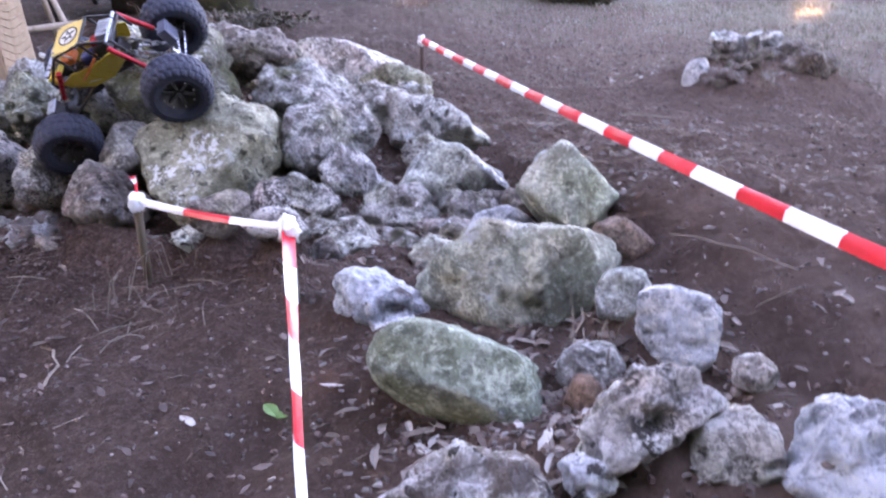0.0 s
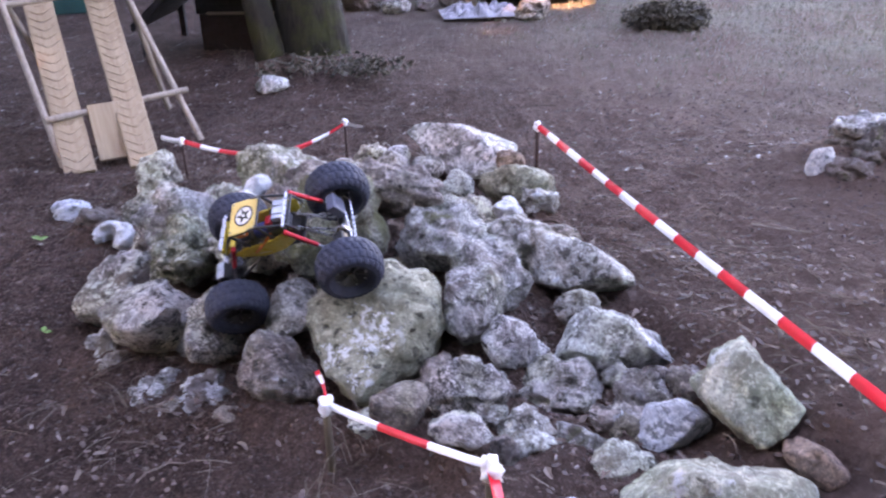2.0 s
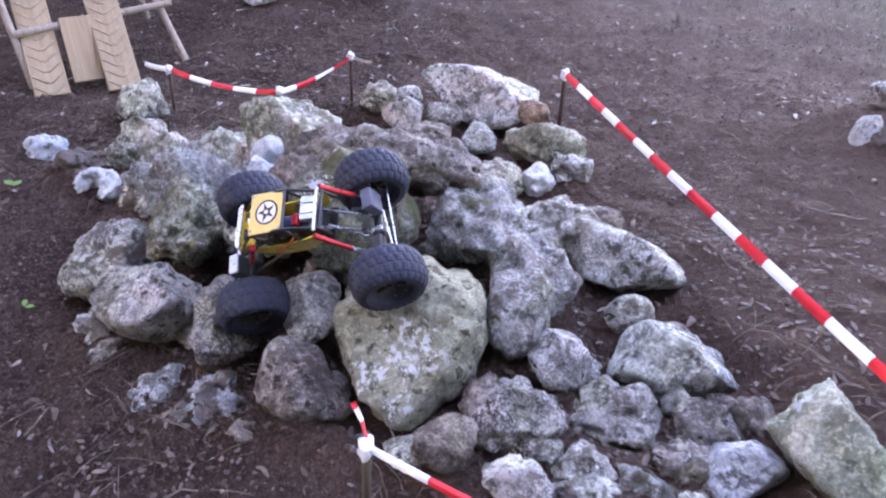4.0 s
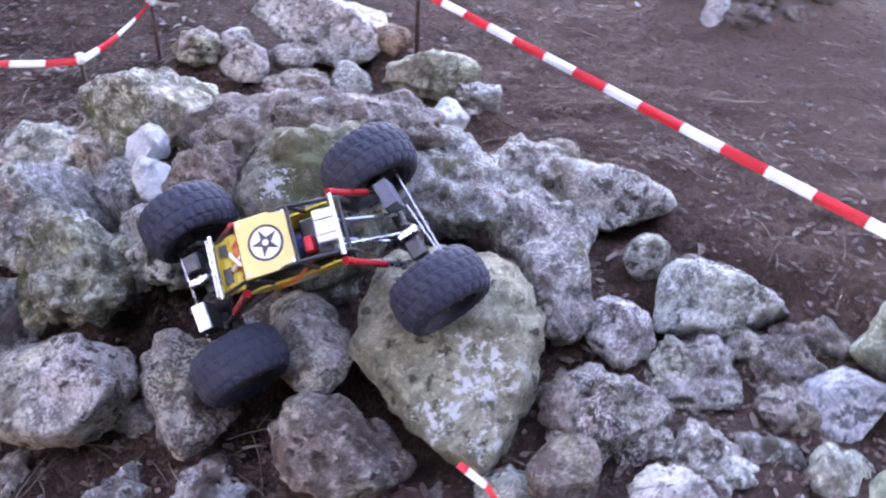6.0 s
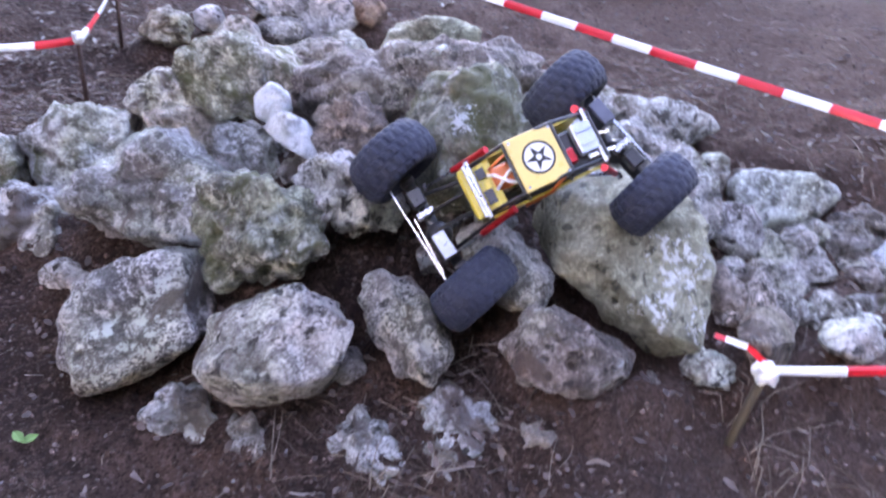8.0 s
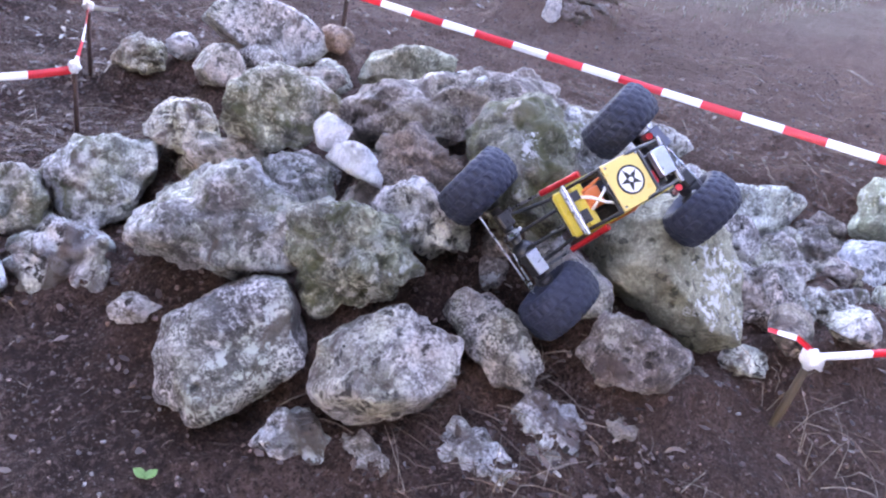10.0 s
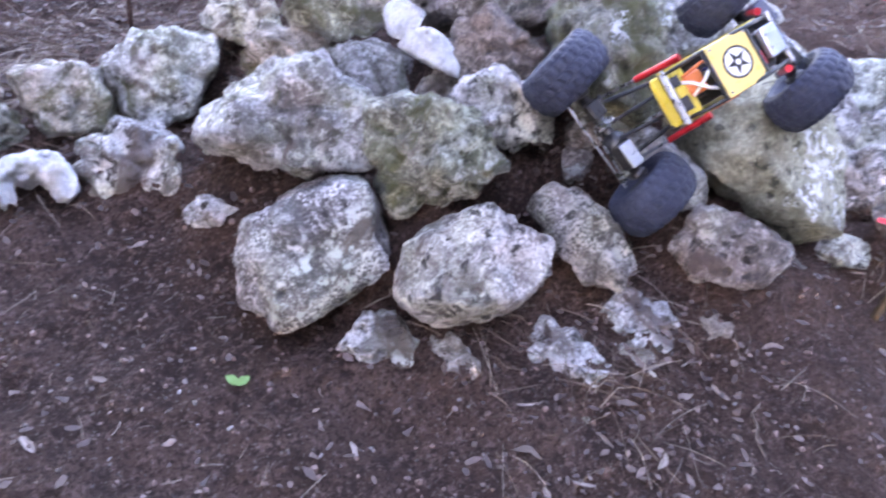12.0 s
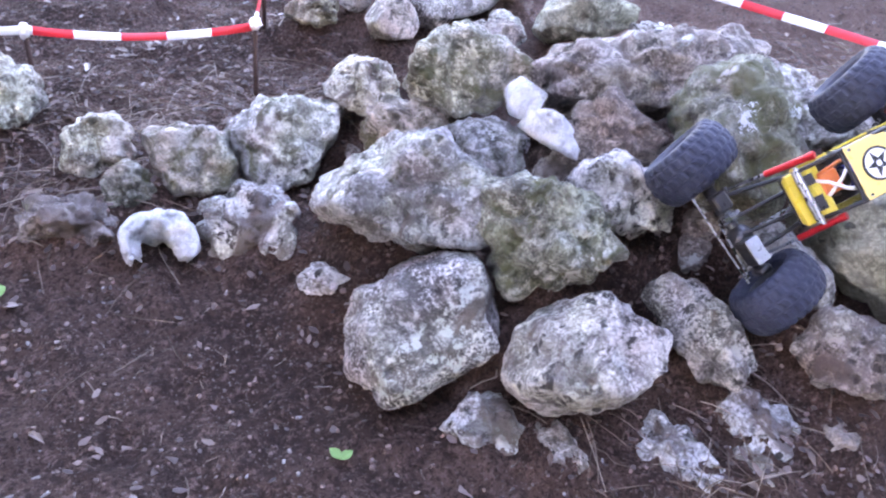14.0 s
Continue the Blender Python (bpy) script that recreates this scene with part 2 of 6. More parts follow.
DARKWOOD = plain("dark_stained_boards", (0.014, 0.011, 0.011), 0.8, 0, 0.5, 8, 0.4, 0.006)
RED_BOARD = plain("dark_red_board", (0.024, 0.009, 0.008), 0.75, 0, 0.5, 8, 0.4, 0.006)
SHEET = plain("pale_plastic_sheet", (0.30, 0.29, 0.33), 0.4, 0, 0.35, 9, 0.5, 0.02)
TRUCK_GREEN = plain("dark_green_car_paint", (0.010, 0.030, 0.022), 0.25, 0.1, 0.1, 3, 0.03)
# paler copy of the truck green, with sky reflection put into the colour
TRUCK_SHEEN = plain("sky_sheen_green_paint", (0.13, 0.18, 0.14), 0.35, 0.0, 0.12, 3, 0.03)
TEAL = plain("teal_plastic", (0.02, 0.13, 0.13), 0.45, 0, 0.25, 8, 0.1)
GLASS = plain("dusty_window_glass", (0.10, 0.12, 0.13), 0.08, 0, 0.3, 5, 0.02)
HUBGREY = plain("grey_wheel_rim", (0.09, 0.095, 0.13), 0.4, 0.6, 0.3, 20)


def soil():
    m, nt, b = blank("damp_brown_soil", 0.93)
    b.inputs["Specular IOR Level"].default_value = 0.15
    v = node(nt, "ShaderNodeTexCoord").outputs["Object"]
    col = blend(nt, step(nt, tex(nt, v, 2.6, 6, 0.62, 0.4), 0.40, 0.60), (0.078, 0.0455, 0.036), (0.160, 0.099, 0.079))
    col = blend(nt, step(nt, tex(nt, v, 15, 7, 0.66, 0.6), 0.50, 0.60, 0, 0.75), col, (0.056, 0.034, 0.028))
    col = blend(nt, step(nt, tex(nt, v, 60, 7, 0.75, 0.4), 0.52, 0.60, 0, 0.85), col, (0.235, 0.150, 0.124))
    col = blend(nt, step(nt, tex(nt, v, 85, 6, 0.72, 0.6), 0.47, 0.40, 0, 0.75), col, (0.046, 0.027, 0.022))
    fleck = times(nt, step(nt, tex(nt, v, 150, 3, 0.5, 0.5), 0.62, 0.67), step(nt, tex(nt, v, 6.5, 4, 0.6), 0.42, 0.62, 0.3, 1.0))
    col = blend(nt, times(nt, fleck, 0.75), col, (0.30, 0.25, 0.22))
    crumb = step(nt, tex(nt, v, 150, 4, 0.6), 0.38, 0.47, 0.75, 0)
    col = blend(nt, crumb, col, (0.044, 0.027, 0.022))
    xyz = node(nt, "ShaderNodeSeparateXYZ", [(0, v)])
    # redder soil to the right, also paled: brighter skylight put into the colour
    dry = node(nt, "ShaderNodeMath", [(0, xyz.outputs[0]), (1, times(nt, tex(nt, v, 1.7, 5, 0.65), 1.6))], op="ADD").outputs[0]
    col = blend(nt, step(nt, dry, 0.1, 1.5, 0, 0.72), col, blend(nt, tex(nt, v, 30, 7, 0.7), (0.125, 0.073, 0.056), (0.315, 0.205, 0.166)))
    side = node(nt, "ShaderNodeMath", [(0, xyz.outputs[1]), (1, times(nt, xyz.outputs[0], 1.3))], op="ADD").outputs[0]
    # soil paler again towards the near side
    col = blend(nt, times(nt, step(nt, xyz.outputs[1], 1.5, 0.6), 0.38), col, blend(nt, tex(nt, v, 34, 7, 0.7), (0.120, 0.073, 0.058), (0.300, 0.203, 0.165)))
    open_field = times(nt, step(nt, side, 3.2, 6.0, 0, 0.62), step(nt, tex(nt, v, 3.2, 7, 0.75), 0.36, 0.56, 0.25, 1.0))
    col = blend(nt, open_field, col, blend(nt, tex(nt, v, 22, 7, 0.72), (0.125, 0.083, 0.066), (0.36, 0.27, 0.225)))
    lawn = times(nt, step(nt, side, 5.0, 8.5), step(nt, tex(nt, v, 1.3, 7, 0.75), 0.38, 0.60))
    col = blend(nt, times(nt, lawn, 0.85), col, blend(nt, tex(nt, v, 16, 6, 0.7), (0.18, 0.178, 0.12), (0.35, 0.34, 0.27)))
    track = times(nt, step(nt, xyz.outputs[1], 9.5, 11.0), step(nt, tex(nt, v, 0.9, 6, 0.7), 0.42, 0.58))
    col = blend(nt, times(nt, track, 0.7), col, (0.117, 0.09009, 0.07722))
    wood = times(nt, step(nt, xyz.outputs[0], 0.5, -1.5), step(nt, xyz.outputs[1], 11.0, 14.0))
    col = blend(nt, wood, col, blend(nt, tex(nt, v, 3, 6, 0.7), (0.05265, 0.07605, 0.02925), (0.1287, 0.1521, 0.0702)))
    nt.links.new(col, b.inputs["Base Color"])
    h = node(nt, "ShaderNodeMath", [(0, tex(nt, v, 30, 11, 0.80)), (1, times(nt, fleck, 0.3))], op="ADD").outputs[0]
    lump = node(nt, "ShaderNodeTexVoronoi", [("Vector", node(nt, "ShaderNodeVectorMath", [(0, v), (1, node(nt, "ShaderNodeVectorMath", [(0, node(nt, "ShaderNodeTexNoise", [("Vector", v)], i_Scale=40.0, i_Detail=3.0).outputs["Color"])], op="MULTIPLY", i_1=(0.03, 0.03, 0.03)).outputs[0])], op="ADD").outputs[0])], i_Scale=52.0)
    h = node(nt, "ShaderNodeMath", [(0, h), (1, times(nt, lump.outputs["Distance"], -0.30))], op="ADD").outputs[0]
    relief(nt, b, h, 1.0, 0.085)
    return m


def litter(name, *colours):
    """Pieces that differ in tone, one by one."""
    m, nt, b = blank(name, 0.8)
    r = node(nt, "ShaderNodeNewGeometry").outputs["Random Per Island"]
    col = blend(nt, r, colours[0], colours[1])
    for i, c in enumerate(colours[2:]):
        col = blend(nt, step(nt, node(nt, "ShaderNodeMath", [(0, times(nt, r, 7.3 + 4 * i))], op="FRACT").outputs[0], 0.6, 0.7), col, c)
    v = node(nt, "ShaderNodeTexCoord").outputs["Object"]
    col = blend(nt, step(nt, tex(nt, v, 90, 4), 0.4, 0.7, 0, 0.35), col, tuple(c * 0.5 for c in colours[0]))
    nt.links.new(col, b.inputs["Base Color"])
    return m


def foliage(name, dark, light):
    m, nt, b = blank(name, 0.65)
    r = node(nt, "ShaderNodeNewGeometry").outputs["Random Per Island"]
    nt.links.new(blend(nt, r, dark, light), b.inputs["Base Color"])
    return m


def bark(name, dark, light, moss=0.0):
    m, nt, b = blank(name, 0.9)
    v = coords(nt, 15)
    long = node(nt, "ShaderNodeVectorMath", [(0, v)], op="MULTIPLY", i_1=(6.0, 6.0, 1.3)).outputs[0]
    g = tex(nt, long, 4, 8, 0.7, 1.0)
    col = blend(nt, step(nt, g, 0.35, 0.65), dark, light)
    if moss:
        col = blend(nt, times(nt, step(nt, tex(nt, v, 2.5, 6, 0.7), 0.45, 0.6), moss), col, (0.07, 0.085, 0.02))
    nt.links.new(col, b.inputs["Base Color"])
    relief(nt, b, g, 0.9, 0.03)
    return m


SOIL = soil()
LEAF_DRY = litter("dry_leaf_litter", (0.08, 0.053, 0.038), (0.175, 0.125, 0.10), (0.215, 0.168, 0.142))
LEAF_PALE = litter("pale_leaf_litter", (0.13, 0.095, 0.075), (0.30, 0.25, 0.215), (0.39, 0.35, 0.32))
DEBRIS = litter("soil_debris", (0.040, 0.025, 0.020), (0.105, 0.068, 0.055), (0.145, 0.100, 0.084), (0.06, 0.038, 0.032))
CLOD = litter("soil_clods", (0.060, 0.037, 0.030), (0.135, 0.084, 0.069), (0.165, 0.106, 0.088))
RUBBLE = litter("stony_rubble", (0.055, 0.035, 0.029), (0.135, 0.090, 0.075), (0.19, 0.145, 0.125), (0.075, 0.048, 0.040))
CHIPS = litter("pale_chips", (0.10, 0.074, 0.063), (0.25, 0.215, 0.20), (0.08, 0.056, 0.047))
SHELL = litter("whitish_bits", (0.12, 0.085, 0.072), (0.30, 0.26, 0.24), (0.20, 0.155, 0.135))
PEBBLE = litter("mixed_pebbles", (0.09, 0.07, 0.06), (0.26, 0.235, 0.22), (0.07, 0.05, 0.043))
NEEDLE = litter("dry_pine_needles", (0.08, 0.052, 0.036), (0.19, 0.135, 0.10), (0.27, 0.215, 0.17))
GRASSY = litter("short_grass", (0.14, 0.155, 0.08), (0.34, 0.32, 0.24), (0.50, 0.46, 0.42))
LEAVES = foliage("green_leaves", (0.035, 0.06, 0.018), (0.10, 0.135, 0.05))
BUSH_DARK = foliage("dark_dry_twigs", (0.035, 0.03, 0.02), (0.095, 0.082, 0.055))
SCRUB = foliage("olive_scrub", (0.05, 0.055, 0.03), (0.20, 0.19, 0.10))
# lighter scrub copy, sunlight in the grove put into the leaf colour
PALE_SCRUB = foliage("pale_sunny_scrub", (0.10, 0.15, 0.075), (0.27, 0.35, 0.19))
SPROUT = foliage("fresh_green_leaf", (0.06, 0.14, 0.03), (0.16, 0.28, 0.07))
BARK_DARK = bark("dark_mossy_bark", (0.016, 0.014, 0.012), (0.060, 0.052, 0.040), 0.75)
BARK_RED = bark("reddish_pine_bark", (0.035, 0.022, 0.018), (0.135, 0.078, 0.060))
BARK_GREY = bark("grey_bark", (0.06, 0.05, 0.045), (0.22, 0.19, 0.17), 0.2)


# ---------------------------------------------------------------- mesh helpers
def part(name, bm, material, parent=None, label="", at=None, smooth=False):
    """Links a bmesh as one mesh object, under a thing or a part."""
    me = bpy.data.meshes.new(name)
    bm.to_mesh(me)
    bm.free()
    for m in material if isinstance(material, (list, tuple)) else [material]:
        me.materials.append(m)
    if smooth:
        me.polygons.foreach_set("use_smooth", [True] * len(me.polygons))
    ob = new(name, me)
    if parent is not None:
        ob.parent = parent
    if at is not None:
        ob.matrix_basis = at
    return tagged(ob, label=label) if label else ob


def again(name, ob, parent, at):
    """Another object on the same mesh."""
    o = new(name, ob.data)
    o.parent, o.matrix_basis = parent, at
    return o


def thing(name, at, label, category, group="", kind=""):
    return tagged(placed(new(name), at), label, category, group, kind)


def placed(ob, at):
    ob.matrix_basis = at
    return ob


def box(sx, sy, sz, bevel=0.0, m=Matrix(), bm=None, segments=1):
    b = bm or bmesh.new()
    made = bmesh.ops.create_cube(b, size=1, matrix=m @ Matrix.Diagonal((sx, sy, sz, 1)))["verts"]
    if bevel:
        edges = list({e for v in made for e in v.link_edges})
        bmesh.ops.bevel(b, geom=edges, offset=bevel, segments=segments, profile=0.6, affect="EDGES")
    return b


def rod(p, q, r, r2=None, sides=10, bm=None, caps=True):
    b = bm or bmesh.new()
    p, q = Vector(p), Vector(q)
    turn = (q - p).to_track_quat("Z", "Y").to_matrix().to_4x4()
    bmesh.ops.create_cone(b, cap_ends=caps, segments=sides, radius1=r, radius2=r if r2 is None else r2, depth=(q - p).length,
                          matrix=Matrix.Translation((p + q) / 2) @ turn)
    return b


def tube(points, radii, sides=8, bm=None):
    """A bent, tapered tube along points."""
    b = bm or bmesh.new()
    rings = []
    for i, p in enumerate(points):
        a, c = Vector(points[max(i - 1, 0)]), Vector(points[min(i + 1, len(points) - 1)])
        turn = (c - a).to_track_quat("Z", "Y").to_matrix()
        r = radii[i] if isinstance(radii, (list, tuple)) else radii
        rings.append([b.verts.new(Vector(p) + turn @ Vector((r * math.cos(k * math.tau / sides), r * math.sin(k * math.tau / sides), 0))) for k in range(sides)])
    for u, w in zip(rings, rings[1:]):
        for k in range(sides):
            b.faces.new((u[k], u[(k + 1) % sides], w[(k + 1) % sides], w[k]))
    b.faces.new(rings[0][::-1])
    b.faces.new(rings[-1])
    return b


def lathe(profile, segments=40, bm=None, closed=False):
    """profile: (radius, offset along y), turned about y."""
    b = bm or bmesh.new()
    rings = [[b.verts.new((r * math.cos(k * math.tau / segments), y, r * math.sin(k * math.tau / segments))) for k in range(segments)] for r, y in profile]
    pairs = list(zip(rings, rings[1:])) + ([(rings[-1], rings[0])] if closed else [])
    for u, w in pairs:
        for k in range(segments):
            b.faces.new((u[k], w[k], w[(k + 1) % segments], u[(k + 1) % segments]))
    bmesh.ops.recalc_face_normals(b, faces=b.faces[:])
    return b


def lumps(p, size, octaves=3):
    """Layered noise, about -1 to 1."""
    total, amp, q = 0.0, 1.0, Vector(p) / size
    for _ in range(octaves):
        total += amp * noise.noise(q)
        q, amp = q * 2.07, amp * 0.5
    return total


def smooth_step(a, b, x):
    u = min(max((x - a) / (b - a), 0), 1)
    return u * u * (3 - 2 * u)


# ---------------------------------------------------------------- ground
BEDS = {}


def bed(x, y, z, r):
    """Soil packed round a stone, up to the height z."""
    for i in range(math.floor((x - 2.4 * r) / 0.1), math.floor((x + 2.4 * r) / 0.1) + 1):
        for j in range(math.floor((y - 2.4 * r) / 0.1), math.floor((y + 2.4 * r) / 0.1) + 1):
            BEDS.setdefault((i, j), []).append((x, y, z + 0.014, r))


def height(x, y):
    """The lie of the land: a bank beside the rocks, a low mound, a hump at the tree, and soil heaped between the stones of the pile."""
    wide = 1.0 if x < 0.4 else 2.2
    z = 0.014 + 0.19 * math.exp(-((x - 0.40) / wide) ** 2 - ((y - 1.25) / 1.35) ** 2) - 0.045 * smooth_step(2.1, 4.1, y)
    z += 0.07 * smooth_step(0.25, 0.38, x + 0.4 * (y - 1.3)) * math.exp(-((y - 1.3) / 0.85) ** 2)
    z += 0.175 * math.exp(-((x - 1.16) / 0.36) ** 2 - ((y - 3.10) / 0.32) ** 2)
    z += 0.10 * math.exp(-((x + 1.40) / 0.60) ** 2 - ((y - 5.10) / 0.50) ** 2)
    z -= 0.20 * math.exp(-((x + 0.4) / 1.6) ** 2 - ((y - 10.8) / 1.5) ** 2)
    z += 0.02 * smooth_step(7, 12, y) * (y - 7) * 0.6
    z += 0.055 * math.exp(-((x - 0.24) / 0.24) ** 2 - ((y - 0.64) / 0.20) ** 2)
    total, weight = 0.30 * z, 0.30
    for bx, by, bz, r in BEDS.get((math.floor(x / 0.1), math.floor(y / 0.1)), ()):
        far = ((x - bx) ** 2 + (y - by) ** 2) / (r * r)
        if far < 5.76:
            w = math.exp(-far / 1.1) * (1 - far / 5.76)
            total, weight = total + w * bz, weight + w
    return total / weight


def ground_z(x, y):
    near = 1 / (1 + (max(abs(x), abs(y - 2)) / 7) ** 2)
    return height(x, y) + near * (0.024 * lumps((x, y, 0.3), 0.33, 3) + 0.017 * lumps((x, y, 4.3), 0.085, 5) + 0.0065 * lumps((x, y, 9.1), 0.026, 3))


def ground():
    n = 620
    def axis(i, centre):
        s = (i / (n - 1) * 2 - 1)
        return centre + 2.1 * s + 600 * s ** 13 + 12 * s ** 5
    xs, ys = [axis(i, -0.5) for i in range(n)], [axis(i, 2.0) for i in range(n)]
    verts = [(x, y, ground_z(x, y)) for y in ys for x in xs]
    faces = [(j * n + i, j * n + i + 1, (j + 1) * n + i + 1, (j + 1) * n + i) for j in range(n - 1) for i in range(n - 1)]
    me = bpy.data.meshes.new("ground")
    me.from_pydata(verts, [], faces)
    me.polygons.foreach_set("use_smooth", [True] * len(me.polygons))
    me.materials.append(SOIL)
    return tagged(new("ground", me), "damp dark brown soil with gravel, thinning to dry grass", "ground", kind="structure")


# ---------------------------------------------------------------- rocks
BALLS = {}


def ball(level):
    if level not in BALLS:
        b = bmesh.new()
        bmesh.ops.create_icosphere(b, subdivisions=level, radius=1)
        b.verts.index_update()
        BALLS[level] = ([v.co.normalized() for v in b.verts], [tuple(v.index for v in f.verts) for f in b.faces])
        b.free()
    return BALLS[level]


# how blocky, broken faces, how deep they cut, swell, knobs, knob size in metres, fine roughness, hollows
STYLES = {"S": (3.2, 13, 0.74, 0.18, 0.14, 0.066, 0.070, 0.16), "B": (2.6, 10, 0.78, 0.24, 0.26, 0.060, 0.085, 0.30),
          "P": (2.4, 9, 0.80, 0.30, 0.42, 0.050, 0.095, 0.50), "R": (2.3, 8, 0.84, 0.15, 0.12, 0.052, 0.052, 0.26),
          "F": (2.5, 7, 0.84, 0.13, 0.05, 0.080, 0.030, 0.10)}


def weathered(points, style, away):
    """Knobs, roughness, hollows and small pits on the points of a stone; points: (direction, place, size)."""
    _, _, _, _, knobs, knob, rough, hollow = STYLES[style]
    verts = []
    for d, q, size in points:
        small = min(1.0, size / 0.075)
        bent = q + Vector((noise.noise(q / 0.05 + away), noise.noise(q / 0.05 - away), noise.noise(q / 0.05 + away * 2))) * 0.014
        cell = noise.voronoi(bent / (knob * (0.55 + 0.45 * small)) + away)[0]
        bump = knobs * small * (0.42 - cell[0]) + knobs * 0.35 * min(cell[1] - cell[0], 0.25)
        bump += rough * lumps(q / size + away, 0.30, 5)
        bump -= hollow * max(0.0, noise.noise(q / (size * 0.62) - away) - 0.12) * 1.2
        fine = noise.voronoi(q / 0.017 + away)[0][0]
        bump -= hollow * 0.9 * max(0.0, 0.45 - fine) * smooth_step(-0.05, 0.3, noise.noise(q / 0.06 + away))
        verts.append(q + d * bump * size)
    return verts


def rock_data(verts, faces):
    me = bpy.data.meshes.new("rock")
    me.from_pydata(verts, [], faces)
    me.polygons.foreach_set("use_smooth", [True] * len(me.polygons))
    return me


def rock_mesh(rx, ry, rz, style, seed, level):
    """A rounded block with broken faces."""
    power, cuts, keep, swell = STYLES[style][:4]
    rnd = random.Random(seed * 7919)
    planes = []
    for _ in range(cuts):
        n = Vector((rnd.gauss(0, 1), rnd.gauss(0, 1), rnd.gauss(0, 0.8))).normalized()
        planes.append((n, rnd.uniform(keep - 0.07, keep + 0.16)))
    away = Vector((rnd.uniform(-50, 50), rnd.uniform(-50, 50), rnd.uniform(-50, 50)))
    dirs, faces = ball(level)
    size = (rx * ry * rz) ** (1 / 3)
    points = []
    for d in dirs:
        p = d * (abs(d.x) ** power + abs(d.y) ** power + abs(d.z) ** power) ** (-1 / power)
        p = p * (1.02 + swell * lumps(d + away, 0.62, 3))
        for n, h in planes:
            over = p.dot(n) - h
            if over > 0:
                p = p - n * over * 0.90
        points.append((d, Vector((p.x * rx, p.y * ry, p.z * rz)) * 1.025, size))
    return rock_data(weathered(points, style, away), faces)


def rock(x, y, z, rx, ry, rz, ax, ay, az, material, style, seed, label, sunk=0.5):
    if sunk is not None:
        bed(x, y, z - sunk * rz, (rx + ry) / 2)
    level = 5 if rx * ry > 0.003 else 4
    me = rock_mesh(rx, ry, rz, style, seed, level)
    me.materials.append(material)
    ob = new("rock", me)
    ob.matrix_basis = pose(x, y, z, ax, ay, az)
    return tagged(ob, label, "rock", "rocks of the crawling course")


def cut_rock(x, y, z, cuts, material, style, seed, label, sunk=0.45):
    """A stone broken along flat faces, bedded in soil; cuts: (compass angle, rise, millimetres from the middle) of each face."""
    rnd = random.Random(seed * 7919)
    away = Vector((rnd.uniform(-50, 50), rnd.uniform(-50, 50), rnd.uniform(-50, 50)))
    planes = []
    for a, e, far in cuts:
        a, e = radians(a), radians(e)
        planes.append((Vector((math.cos(a) * math.cos(e), math.sin(a) * math.cos(e), math.sin(e))), far * 0.001))
    size = sum(far for _, far in planes) / len(planes)
    bed(x, y, z - sunk * size, size)
    sharp = 16

    def reach(d):
        return sum(max(0.0, d.dot(n) / far) ** sharp for n, far in planes) ** (-1 / sharp)

    chips = []
    for _ in range(9):
        n = Vector((rnd.gauss(0, 1), rnd.gauss(0, 1), rnd.gauss(0, 1))).normalized()
        chips.append((n, reach(n) * rnd.uniform(0.88, 1.02)))
    swell = STYLES[style][3]
    dirs, faces = ball(5 if size > 0.042 else 4)
    points = []
    for d in dirs:
        q = d * reach(d) * (1.085 + 0.36 * swell * lumps(d + away, 0.62, 3))
        for n, h in chips:
            over = q.dot(n) - h
            if over > 0:
                q = q - n * over * 0.85
        points.append((d, q, size))
    me = rock_data(weathered(points, style, away), faces)
    me.materials.append(material)
    ob = new("rock", me)
    ob.matrix_basis = pose(x, y, z)
    return tagged(ob, label, "rock", "rocks of the crawling course")


# ---------------------------------------------------------------- the rock course
def bent_stone():
    """A pale stone bent like a hook, lying on its side."""
    me = rock_mesh(0.100, 0.032, 0.034, "P", 33, 5)
    for v in me.vertices:
        x, y, z = v.co
        a, r = x / 0.045, 0.045 + y * (1.0 - 1.5 * abs(x)) 
        v.co = (r * math.sin(a), r * math.cos(a), z)
    me.materials.append(WHITE)
    ob = new("rock", me)
    ob.matrix_basis = pose(-1.468, 2.465, 0.062, 8, 4, -38)
    return tagged(ob, "hook-shaped whitish stone on soil", "rock", "rocks of the crawling course")


cut_rock(-0.493, 1.652, 0.229, ((175, 41, 136), (139, 65, 135), (-44, -56, 139), (-80, -61, 138), (0, -4, 133), (-16, -5, 128), (-162, -14, 136), (56, 61, 136), (-18, 55, 115), (-49, 30, 127), (172, -49, 102), (153, -38, 121), (80, -38, 133), (-98, 49, 74), (-60, 10, 128)), SLAB, "S", 11, "large greenish grey limestone slab with white lichen patches", 0.6)
rock(-0.37, 2.03, 0.255, 0.125, 0.12, 0.085, 4, -6, 20, DRAB, "B", 12, "grey-brown rock behind the lichen slab")
cut_rock(-0.645, 1.948, 0.340, ((179, 15, 120), (148, 47, 121), (7, 13, 119), (-145, -32, 123), (62, 71, 117), (-32, -62, 112), (-86, -69, 115), (127, -15, 95), (89, 49, 122), (-55, 26, 92), (-76, -12, 113), (138, -31, 105), (-104, 31, 101), (76, -31, 107)), SCARRED, "B", 112, "big dark limestone boulder with moss and white scar", 0.8)
rock(-0.795, 2.085, 0.300, 0.085, 0.075, 0.075, 0, 6, -40, BROWN, "P", 13, "brown pitted limestone boulder in the pile")
rock(-0.615, 2.185, 0.335, 0.245, 0.105, 0.082, -8, -11, -31, BROWN, "B", 14, "long brown stone ledge on top of the pile")
